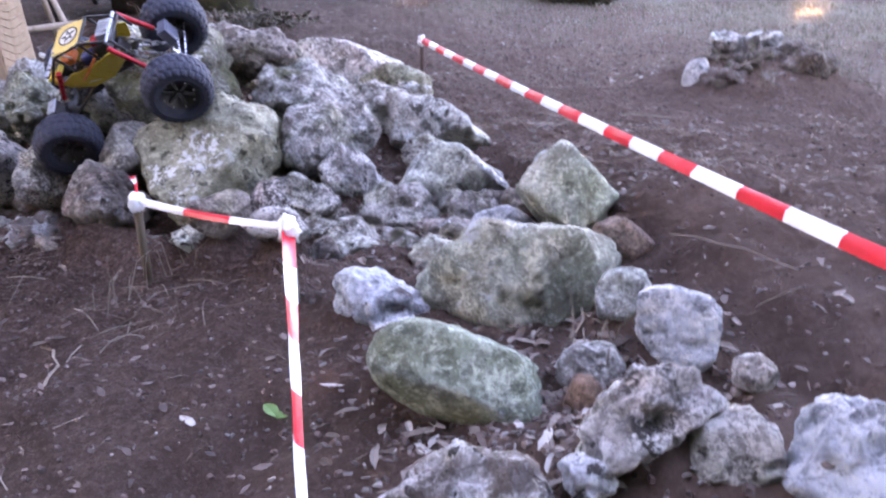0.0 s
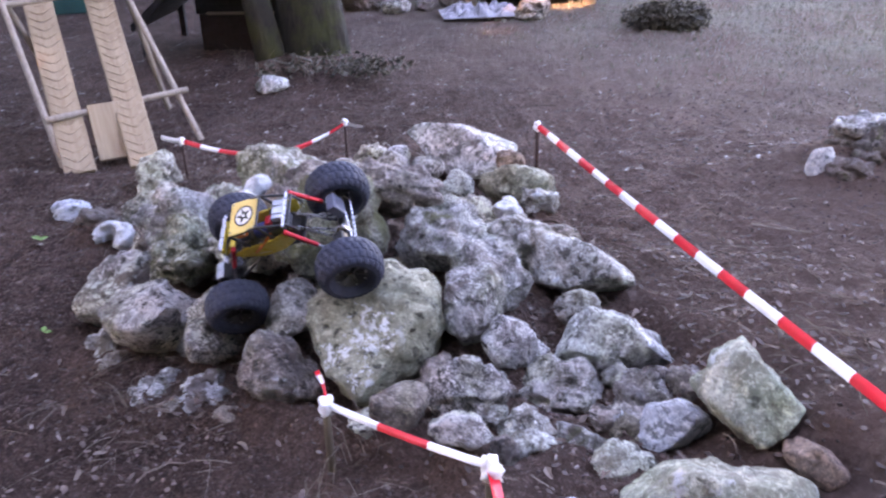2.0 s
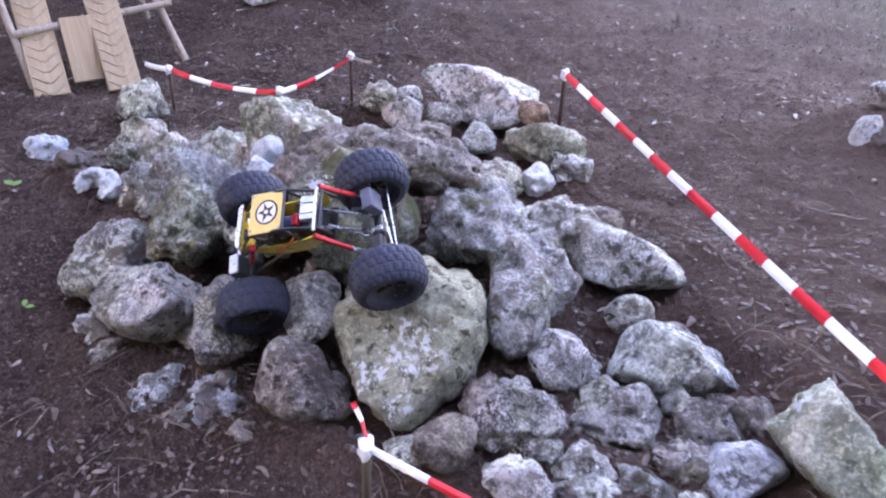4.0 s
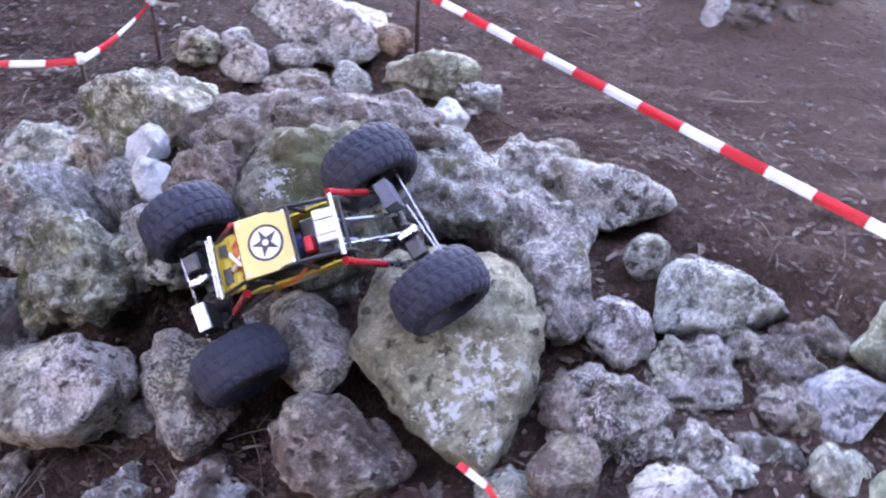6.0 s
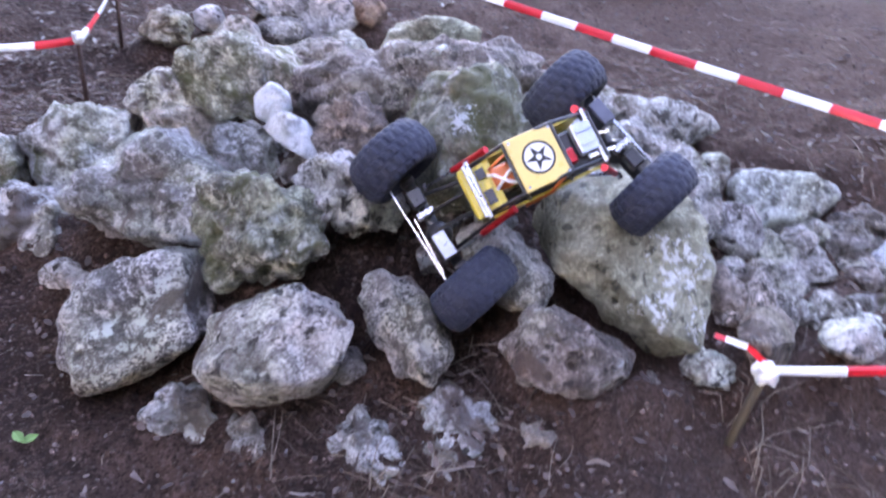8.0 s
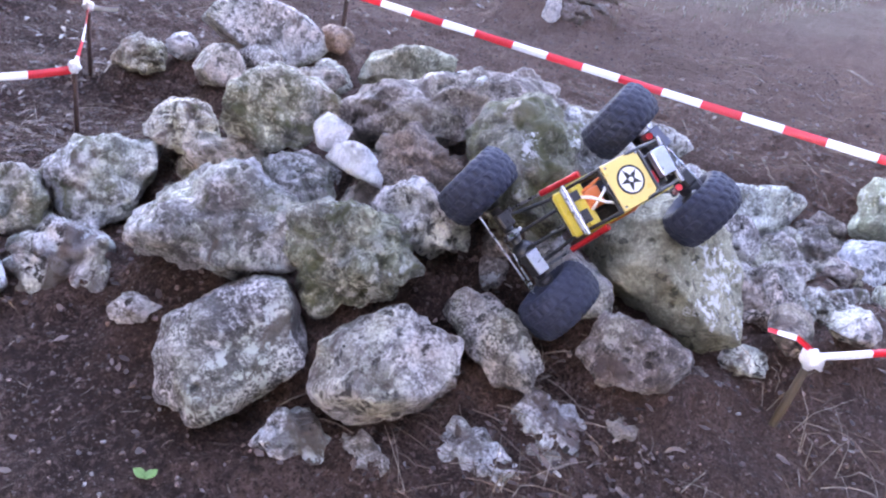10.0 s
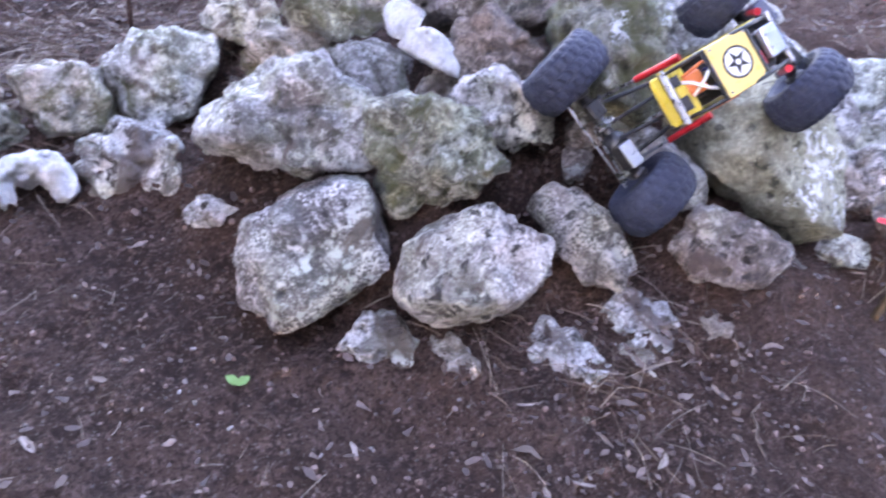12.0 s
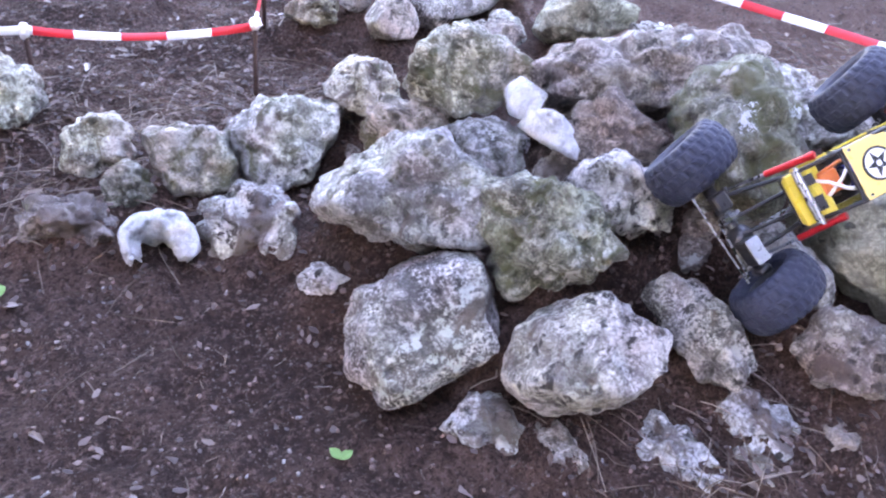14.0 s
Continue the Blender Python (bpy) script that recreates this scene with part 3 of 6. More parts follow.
cut_rock(-0.877, 2.402, 0.297, ((1, 58, 84), (-19, 46, 102), (-124, -60, 77), (172, -44, 113), (15, 63, 84), (-108, -59, 78), (-146, -61, 81), (136, 33, 96), (107, 59, 80), (-46, -24, 112), (-85, -57, 79), (154, 1, 125), (-129, 26, 88), (51, -26, 93)), MOSSCAP, "B", 15, "grey boulder capped with green moss")
cut_rock(-0.945, 2.609, 0.173, ((133, 23, 84), (98, 55, 69), (85, 61, 68), (-19, 31, 71), (-52, -23, 98), (-141, -60, 60), (139, 33, 62), (101, 60, 57), (-18, 17, 57), (-20, 13, 59), (-111, -62, 55), (-172, -46, 57), (-122, 28, 61), (58, -28, 64)), TAN, "B", 16, "tan limestone rock beside the mossy boulder")
cut_rock(-1.128, 2.626, 0.086, ((100, 55, 95), (61, 61, 82), (-6, 38, 121), (-159, -47, 101), (43, 60, 87), (175, -29, 102), (140, 38, 104), (69, 63, 78), (-35, -20, 108), (-57, -45, 81), (-61, -47, 83), (172, -13, 99), (-115, 31, 86), (65, -31, 91)), MOSSGREY, "B", 17, "flat grey rock with dark moss patches")
cut_rock(-1.115, 2.240, 0.195, ((104, 46, 96), (144, 24, 117), (125, 43, 88), (106, 54, 92), (-26, 7, 130), (-36, -9, 128), (-105, -54, 89), (-117, -55, 93), (73, 57, 113), (7, 51, 118), (-138, -51, 100), (171, -27, 157), (-124, 34, 104), (56, -34, 110)), DRAB, "B", 18, "wide lumpy grey-green rock half in soil")
cut_rock(-1.039, 1.996, 0.246, ((-33, 31, 99), (145, -17, 80), (3, 52, 88), (-78, -29, 85), (-175, 24, 72), (121, 59, 94), (45, 37, 83), (21, 7, 82), (-7, -29, 87), (-52, -52, 81), (-117, -42, 90), (-165, 12, 75), (-120, 39, 78), (60, -39, 82)), MOSSY, "P", 19, "lumpy mossy limestone rock with pale scars")
cut_rock(-0.869, 1.975, 0.269, ((106, 32, 79), (39, 60, 59), (-22, 45, 53), (-39, 29, 63), (-84, -33, 77), (175, -49, 51), (170, -47, 50), (-1, 49, 54), (-105, -53, 76), (-176, 17, 75), (35, 32, 69), (-66, -53, 73), (-127, 36, 63), (53, -36, 67)), PALE, "P", 20, "pale knobbly limestone rock with hollows")
cut_rock(-0.890, 2.140, 0.307, ((27, 61, 34), (-179, -53, 23), (-180, -53, 23), (115, 45, 51), (-17, 33, 28), (174, 29, 33), (7, -7, 30), (-15, -36, 41), (-127, -46, 45), (-122, 32, 36), (58, -32, 38)), WHITE, "S", 21, "smooth white stone wedged between rocks")
cut_rock(-0.892, 2.22, 0.333, ((-9, 52, 29), (-106, -57, 31), (144, -20, 31), (16, 61, 32), (123, 41, 31), (-33, 4, 32), (-63, -44, 30), (-177, -49, 33), (153, -11, 30), (-132, 27, 28), (48, -27, 30)), WHITE, "S", 22, "small smooth white stone on the pile")
cut_rock(-1.224, 2.049, 0.097, ((44, 51, 118), (-9, 37, 137), (-87, -30, 97), (97, 40, 94), (168, -20, 131), (-125, -45, 112), (159, 27, 100), (117, 49, 89), (-9, -3, 113), (-43, -33, 95), (-86, -45, 96), (-179, 4, 111), (-117, 44, 98), (63, -44, 104)), DULL, "R", 23, "large rounded grey-white limestone boulder on soil", 0.75)
cut_rock(-1.079, 1.831, 0.145, ((13, 49, 91), (124, 7, 101), (-75, -14, 95), (-97, -31, 77), (-179, -37, 105), (-114, -44, 75), (160, 43, 89), (102, 53, 79), (54, 35, 86), (-8, -28, 100), (-71, -48, 78), (-139, -16, 90), (-123, 47, 80), (57, -47, 85)), PALE, "R", 24, "rounded whitish limestone rock with dark pits", 0.75)
cut_rock(-0.894, 1.756, 0.168, ((166, -43, 54), (103, 21, 98), (46, 53, 71), (-76, -9, 84), (-11, 38, 47), (-167, -44, 62), (158, -25, 50), (159, 38, 76), (26, 14, 63), (1, -13, 69), (-38, -39, 78), (-160, -1, 60), (-134, 45, 60), (46, -45, 64)), DULL, "B", 25, "brownish angular pitted rock leaning on soil", 0.2)
cut_rock(-0.702, 1.757, 0.216, ((-12, 55, 49), (-20, 52, 48), (-57, 22, 70), (-178, -54, 55), (146, -38, 52), (176, 29, 49), (124, 57, 60), (30, 26, 64), (5, -12, 52), (-39, -49, 56), (-122, -44, 65), (-154, -14, 64), (-121, 43, 55), (59, -43, 58)), GREY, "R", 26, "oval grey limestone rock among brown soil", 0.6)
cut_rock(-0.702, 1.589, 0.15, ((101, 10, 87), (47, 52, 64), (7, 57, 62), (-41, 42, 79), (-97, -22, 73), (-140, -49, 65), (161, -47, 71), (130, -27, 83), (165, 24, 88), (19, 13, 77), (-38, -30, 93), (-92, -39, 70), (-147, 44, 67), (33, -44, 71)), BROWN, "B", 27, "low soil-covered brown rock", -0.4)
rock(-0.885, 1.632, 0.062, 0.072, 0.060, 0.046, 0, -4, 64, STAINED, "P", 28, "low brown rock half sunk in soil", -0.35)
rock(-1.015, 1.668, 0.04, 0.105, 0.050, 0.042, -7, 4, 72, STAINED, "P", 29, "pale stone sliver sunk in soil", -0.35)
rock(-1.165, 1.765, 0.046, 0.052, 0.028, 0.03, 10, 5, 75, STAINED, "P", 30, "small pale pitted stone in soil", -0.35)
rock(-1.225, 1.868, 0.036, 0.058, 0.050, 0.036, 5, 0, -39, STAINED, "P", 31, "pale mottled rock fragment in soil", -0.35)
rock(-1.15, 1.616, 0.026, 0.050, 0.030, 0.022, 5, 3, 65, STAINED, "P", 32, "small pale stone sunk in soil", -0.35)
bent_stone()
cut_rock(-1.297, 2.457, 0.037, ((32, 50, 71), (-36, -8, 104), (-80, -43, 95), (-140, -47, 86), (169, -13, 87), (145, 15, 84), (98, 50, 70), (34, 52, 87), (-37, -10, 78), (-51, -26, 80), (-122, -50, 78), (180, -26, 87), (-116, 38, 73), (64, -38, 78)), STAINED, "P", 34, "brownish smooth-faced rock at the edge of the pile", -0.35)
cut_rock(-1.317, 2.660, 0.076, ((41, 56, 68), (-3, 31, 68), (-94, -52, 77), (-176, -31, 74), (171, -16, 73), (160, 1, 81), (69, 59, 67), (-4, 28, 71), (-29, -5, 97), (-107, -55, 68), (-122, -54, 67), (172, -16, 74), (-112, 33, 64), (68, -33, 68)), MOSSGREY, "B", 35, "pale grey limestone rock with mossy edge")
cut_rock(-1.445, 2.808, 0.054, ((140, 36, 62), (88, 59, 66), (4, 31, 66), (-30, -17, 70), (-66, -48, 62), (-134, -52, 67), (165, 1, 65), (151, 24, 56), (-18, -1, 67), (-68, -50, 60), (-82, -54, 62), (173, -8, 66), (-106, 32, 55), (74, -32, 58)), TAN, "P", 36, "dull grey pitted rock on soil")
cut_rock(-1.447, 2.649, 0.058, ((143, 26, 48), (-7, 18, 51), (177, -18, 54), (131, 39, 39), (31, 48, 41), (-17, 2, 46), (-77, -50, 38), (-122, -53, 41), (165, 0, 44), (-107, 35, 40), (73, -35, 42)), MOSSY, "P", 37, "small dull grey rock on soil")
rock(-1.57, 2.61, 0.048, 0.083, 0.062, 0.045, -12, -3, -38, EARTHY, "P", 38, "low crumbly rock with moss half in soil", -0.3)
rock(-1.278, 2.237, 0.07, 0.036, 0.032, 0.03, 1, 1, -54, STAINED, "P", 39, "small pale mottled stone in soil")
cut_rock(-0.356, 3.148, 0.120, ((124, 46, 174), (20, 68, 89), (-17, 51, 122), (-166, -63, 79), (166, 30, 215), (101, 68, 105), (93, 70, 95), (50, 65, 86), (-26, -45, 150), (-41, -57, 124), (-93, -67, 106), (-155, -42, 127), (-104, 23, 111), (76, -23, 118)), GREY, "F", 40, "large smooth flat grey limestone boulder")
rock(-0.178, 2.993, 0.127, 0.055, 0.051, 0.040, 0, -1, -4, CLAY, "R", 41, "small rust-coloured stone beside the stake")
cut_rock(-0.613, 2.962, 0.116, ((129, 33, 60), (66, 67, 59), (-25, 30, 67), (-47, -19, 62), (-128, -65, 58), (155, -22, 66), (154, 46, 55), (39, 54, 54), (-1, -1, 62), (-62, -61, 55), (-146, -47, 55), (-172, -10, 67), (-108, 26, 51), (72, -26, 54)), GREY, "F", 42, "rounded grey stone below the flat boulder")
rock(-0.607, 3.153, 0.099, 0.045, 0.040, 0.034, 1, -0, -54, PALE, "R", 43, "small pale stone on brown soil")
rock(-0.482, 2.967, 0.114, 0.058, 0.051, 0.042, 0, 0, -0, DULL, "F", 44, "small grey stone between larger rocks")
cut_rock(-0.163, 2.727, 0.137, ((158, 26, 100), (113, 60, 62), (48, 61, 72), (-16, -5, 112), (-66, -57, 63), (-155, -46, 98), (121, 28, 99), (87, 62, 62), (17, 69, 81), (-84, -52, 63), (-97, -60, 58), (165, -51, 117), (-121, 25, 73), (59, -25, 77)), GREEN, "B", 45, "greenish tan rock with flat top")
rock(-0.362, 2.799, 0.111, 0.072, 0.050, 0.049, 0, 1, 20, PALE, "S", 46, "pale angular stone standing on edge")
rock(-0.527, 2.693, 0.167, 0.084, 0.067, 0.042, -17, 1, -14, BROWN, "B", 47, "low brown rock under dry needles")
rock(-0.195, 2.483, 0.148, 0.053, 0.047, 0.038, 0, 0, -4, WHITE, "B", 48, "small white stone lying on the pile")
rock(-0.092, 2.545, 0.157, 0.063, 0.051, 0.038, -6, 1, -14, TAN, "P", 49, "small rough rock near the soil bank")
rock(-0.725, 3.180, 0.074, 0.079, 0.065, 0.048, -6, -3, -47, TAN, "P", 50, "crumbly tan stones in the soil")
rock(-0.300, 2.479, 0.143, 0.066, 0.062, 0.049, 2, -0, -2, TAN, "B", 51, "tan limestone rock on the pile")
cut_rock(0.034, 1.700, 0.171, ((-132, -46, 88), (104, 20, 99), (59, 61, 61), (51, 63, 62), (-50, 41, 116), (-83, -22, 72), (-177, -62, 80), (136, -38, 93), (-14, 4, 139), (148, 45, 95), (-53, -52, 82), (-113, -61, 76), (-120, 34, 81), (60, -34, 85)), GREY, "S", 52, "pointed grey limestone boulder beside the pile", 0.95)
cut_rock(-0.028, 2.035, 0.181, ((163, 0, 119), (70, 57, 70), (40, 54, 66), (15, 44, 83), (-22, 6, 137), (-100, -53, 71), (-116, -53, 72), (-175, -28, 106), (177, -2, 124), (-78, -56, 90), (49, 63, 77), (-76, -36, 117), (-116, 32, 88), (64, -32, 94)), TAN, "S", 53, "pale tan limestone slab with white edge", 0.75)
cut_rock(-0.289, 1.739, 0.248, ((165, 4, 60), (117, 45, 76), (10, 30, 76), (-15, 2, 58), (-55, -34, 77), (-123, -45, 83), (-162, -28, 79), (-104, 40, 62), (76, -40, 65)), DRAB, "S", 54, "green-grey rock wedged below the slab")
cut_rock(-0.201, 1.649, 0.201, ((-40, -16, 59), (164, 20, 59), (26, 36, 49), (-39, -36, 56), (-72, -50, 56), (-163, -23, 52), (117, -6, 50), (56, 60, 48), (-45, 39, 41), (-75, -10, 49), (-174, -60, 47), (141, -41, 40), (-122, 39, 45), (58, -39, 48)), PALE, "S", 55, "pale angular rock with a patch of moss", 0.85)
cut_rock(-0.088, 1.581, 0.120, ((13, 35, 79), (-161, -31, 79), (-176, -23, 85), (165, 13, 97), (-25, -15, 96), (109, 3, 68), (75, 48, 63), (-19, 58, 67), (-61, 23, 74), (-93, -30, 60), (-136, -57, 66), (136, -37, 74), (-127, 41, 67), (53, -41, 71)), GREY, "P", 56, "lumpy grey limestone rock with pits", 0.8)
cut_rock(-0.285, 1.528, 0.162, ((164, 22, 78), (137, 42, 70), (48, 45, 66), (0, 5, 90), (-42, -36, 73), (-133, -39, 74), (168, 32, 75), (92, 63, 63), (38, 47, 64), (4, 5, 90), (-88, -59, 50), (-147, -36, 83), (-93, 39, 66), (87, -39, 69)), DULL, "P", 57, "lumpy brownish pitted limestone rock", 0.5)
rock(-0.354, 1.548, 0.177, 0.039, 0.049, 0.030, 17, 2, -7, BROWN, "P", 58, "small brown rock beside the slab")
cut_rock(0.106, 1.452, 0.140, ((-23, -3, 73), (149, 32, 58), (112, 56, 46), (31, 51, 57), (-4, 18, 73), (-64, -51, 44), (-97, -58, 45), (-176, -20, 76), (91, 12, 77), (-76, 25, 78), (180, -64, 71), (123, -44, 85), (-129, 37, 57), (51, -37, 60)), BLUEWHITE, "F", 59, "smooth bluish white limestone stone", 0.8)
rock(0.060, 1.541, 0.146, 0.061, 0.054, 0.041, -0, -1, 7, BROWN, "P", 60, "dark brown rock in shadow")
rock(0.004, 1.500, 0.107, 0.032, 0.029, 0.026, 3, -0, 11, CLAY, "R", 61, "small rust-coloured stone between rocks")
cut_rock(-0.060, 1.404, 0.115, ((81, 48, 46), (46, 43, 38), (-95, -46, 40), (-115, -45, 39), (172, 8, 59), (49, 53, 37), (-18, -15, 65), (-103, -55, 39), (-135, -48, 44), (-98, 38, 45), (82, -38, 48)), MOSSGREY, "B", 62, "pale limestone rock with worn edges", 0.2)
cut_rock(-0.297, 1.345, 0.206, ((24, 26, 47), (-106, -45, 34), (-149, -27, 50), (145, 49, 33), (81, 59, 29), (20, 25, 45), (-44, -50, 35), (-105, -56, 27), (-146, -35, 44), (-87, 37, 34), (93, -37, 36)), PALE, "B", 63, "pale limestone rock under the tape")
rock(-0.480, 1.467, 0.124, 0.051, 0.043, 0.030, -5, 1, 3, PALE, "B", 64, "small pale flat rock near the stake")
rock(-0.420, 1.433, 0.204, 0.048, 0.053, 0.038, 9, 1, -27, BROWN, "S", 65, "small brown rock under the slab edge")
cut_rock(0.194, 0.648, 0.297, ((157, 15, 51), (124, 46, 41), (90, 57, 42), (6, 38, 77), (-40, -25, 44), (-67, -45, 41), (-76, -48, 45), (175, -10, 63), (-107, 34, 43), (73, -34, 45)), PALE, "P", 66, "deeply pitted grey limestone rock", -0.2)
rock(-1.548, 3.062, 0.059, 0.091, 0.089, 0.069, 4, 2, -39, TAN, "B", 67, "grey-brown boulder at the edge of the clearing")
cut_rock(0.232, 1.422, 0.237, ((-22, -2, 108), (11, 39, 74), (-14, 17, 100), (-164, -37, 69), (-168, -34, 71), (162, 27, 82), (148, 51, 84), (10, 48, 65), (7, 43, 65), (-35, -43, 83), (-100, -67, 70), (-173, -33, 79), (-107, 29, 77), (73, -29, 82)), GREEN, "S", 68, "large pale green limestone rock on soil", 0.8)
rock(-0.170, 1.413, 0.147, 0.051, 0.062, 0.039, 16, 2, 3, TAN, "P", 69, "knobbly tan stone between grey rocks")
cut_rock(0.111, 1.172, 0.184, ((173, -1, 154), (-60, -40, 98), (-20, -13, 133), (-122, -57, 94), (137, 49, 115), (92, 63, 82), (70, 64, 87), (1, 33, 143), (-50, -41, 103), (-111, -56, 87), (-151, -42, 116), (177, 10, 148), (-100, 29, 102), (80, -29, 108)), GREEN, "S", 70, "large flat-topped grey-green limestone block", 0.5)
cut_rock(-0.091, 1.118, 0.166, ((40, 50, 43), (36, 48, 42), (-129, -52, 43), (-133, -50, 44), (114, 58, 61), (-60, -51, 63), (-100, -55, 45), (171, 30, 78), (117, 63, 59), (30, 42, 50), (-40, -50, 69), (-149, -35, 66), (-87, 30, 51), (93, -30, 54)), BLUEWHITE, "P", 71, "bluish white jagged limestone rock", 0.1)
cut_rock(0.304, 1.260, 0.217, ((151, 14, 52), (46, 59, 29), (17, 49, 31), (-45, -30, 44), (-128, -57, 34), (-174, -37, 32), (123, 61, 39), (-8, 18, 43), (-62, -59, 38), (-108, 27, 31), (72, -27, 33)), CLAY, "R", 72, "rust-orange clay stone in the soil bank")
cut_rock(0.249, 1.021, 0.237, ((161, 13, 34), (4, 35, 45), (-25, -19, 30), (160, 13, 36), (105, 61, 33), (0, 31, 44), (-30, -23, 29), (-84, -60, 40), (178, -22, 36), (-104, 26, 32), (76, -26, 34)), GREY, "S", 73, "small upright grey stone")
cut_rock(0.302, 0.911, 0.242, ((24, 55, 51), (-36, -22, 54), (-96, -58, 52), (179, -27, 52), (170, -13, 52), (158, 12, 57), (110, 59, 53), (48, 62, 50), (-7, 25, 51), (-29, -13, 54), (-68, -51, 53), (-146, -53, 50), (-109, 28, 45), (71, -28, 48)), BLUEWHITE, "R", 74, "rounded light grey limestone rock", 0.25)
cut_rock(0.035, 0.870, 0.185, ((169, 21, 125), (104, 59, 84), (57, 56, 59), (43, 51, 58), (10, 28, 90), (-32, -25, 123), (-120, -50, 53), (-152, -32, 85), (123, 57, 101), (20, 37, 76), (-10, 0, 120), (-129, -47, 56), (-94, 34, 77), (86, -34, 81)), GREENISH, "F", 75, "long green-tinted limestone rock", 0.55)
cut_rock(0.187, 0.892, 0.195, ((155, 23, 38), (90, 59, 33), (7, 31, 41), (-43, -37, 34), (-76, -54, 31), (157, 18, 39), (14, 40, 39), (-32, -24, 36), (-171, -28, 40), (-103, 32, 32), (77, -32, 33)), GREY, "S", 76, "grey angular stone between larger rocks", 0.1)
cut_rock(0.279, 0.625, 0.270, ((160, 0, 45), (90, 55, 40), (26, 50, 37), (-13, 20, 44), (-79, -46, 36), (-122, -52, 38), (172, -16, 45), (-114, 36, 35), (66, -36, 37)), PALE, "P", 77, "lumpy grey rock with dark pits", -0.2)
rock(0.372, 0.83, 0.228, 0.026, 0.024, 0.021, 1, 0, 1, GREY, "R", 78, "small round pale stone")
cut_rock(0.370, 0.602, 0.279, ((155, -4, 45), (117, 42, 51), (84, 57, 53), (-6, 38, 52), (-27, 12, 46), (-66, -36, 45), (-110, -52, 52), (167, -20, 54), (-122, 34, 42), (58, -34, 45)), BLUEWHITE, "P", 79, "jagged bluish white limestone rock", -0.2)
cut_rock(0.015, 0.590, 0.247, ((149, 35, 58), (115, 49, 45), (60, 49, 47), (16, 26, 68), (-43, -32, 58), (-90, -46, 38), (-126, -39, 49), (-91, 41, 44), (89, -41, 47)), STAINED, "P", 80, "rough pale brown rock half buried", -0.2)
cut_rock(-0.041, 1.830, 0.189, ((106, 56, 40), (1, 18, 49), (-47, -42, 40), (-146, -45, 49), (124, 8, 36), (43, 61, 41), (-48, 11, 32), (-71, -25, 38), (156, -38, 34), (-121, 34, 35), (59, -34, 37)), TAN, "S", 301, "tan broken stone beside the pale slab")
rock(0.133, 0.607, 0.262, 0.028, 0.025, 0.020, 0, 0, 1, PALE, "P", 81, "small pale rock in a gap")
rock(-0.930, 2.250, 0.225, 0.078, 0.070, 0.064, 4, -8, 20, MOSSGREY, "B", 214, "green-grey rock behind the lumpy boulder")
rock(-1.075, 1.590, 0.035, 0.034, 0.020, 0.016, 0, 6, 70, BROWN, "S", 215, "small brown shard sunk in soil", -0.35)
rock(-0.945, 1.570, 0.045, 0.062, 0.040, 0.034, 0, 6, 70, BROWN, "B", 216, "small brown shard sunk in soil", -0.35)
rock(-0.790, 1.530, 0.075, 0.050, 0.036, 0.026, 4, 6, 15, BROWN, "B", 217, "low brown stone covered with soil", -0.35)
rock(-0.585, 1.490, 0.095, 0.055, 0.045, 0.032, 4, 6, 60, BROWN, "B", 218, "low brown stone below the slab", -0.35)
rock(-0.005, 1.330, 0.150, 0.055, 0.045, 0.035, 4, 6, 30, TAN, "B", 219, "tan stone beside the bluish rock")
rock(0.160, 1.560, 0.165, 0.050, 0.045, 0.035, 4, 6, 80, BROWN, "B", 230, "brown stone in a gap beside the slab")
rock(-0.955, 2.425, 0.165, 0.095, 0.075, 0.066, 4, -6, -50, MOSSGREY, "B", 231, "grey-green rock below the mossy boulder")
rock(1.22, 3.36, 0.105, 0.130, 0.100, 0.090, 0, 4, 10, DULL, "B", 233, "dull grey stone at the back of the mound", None)
# small stones lodged in the gaps of the pile
gap = random.Random(77)
for k in range(46):
    u = gap.random()
    cx, cy = -1.20 + 1.35 * u + gap.gauss(0, 0.09), 2.35 - 1.00 * u + gap.gauss(0, 0.17)
    r = gap.uniform(0.018, 0.042)
    rock(cx, cy, ground_z(cx, cy) + r * 0.30, r, r * gap.uniform(0.7, 1.0), r * gap.uniform(0.55, 0.8), gap.uniform(-15, 15), gap.uniform(-15, 15), gap.uniform(0, 360),
         gap.choice((BROWN, BROWN, TAN, GREY, PALE)), gap.choice(("P", "B", "P")), 400 + k, "small stone lodged between larger rocks", None)
# stones about the clearing
rock(1.13, 3.08, 0.125, 0.190, 0.145, 0.105, 0, 4, 20, EARTHY, "P", 201, "dark mossy broken boulder on the low mound", None)
rock(1.05, 3.06, 0.235, 0.060, 0.045, 0.034, 8, 5, 20, PALE, "P", 202, "pale broken stone on the low mound", None)
rock(1.21, 3.12, 0.225, 0.085, 0.050, 0.036, 0, 8, 10, PALE, "P", 210, "pale flat stone on the low mound", None)
rock(0.915, 2.96, 0.115, 0.045, 0.040, 0.085, -10, 10, 0, BLUEWHITE, "F", 203, "bluish white stone set in the mound", None)
rock(1.00, 2.90, 0.120, 0.080, 0.060, 0.050, 10, -12, -20, EARTHY, "P", 204, "brown stone leaning on the mound", None)
rock(1.34, 3.02, 0.135, 0.125, 0.090, 0.085, 4, 12, 30, EARTHY, "B", 207, "dark stone on the mound", None)
rock(1.18, 2.88, 0.105, 0.075, 0.060, 0.050, 4, 6, 70, EARTHY, "P", 211, "mossy stone at the foot of the mound", None)
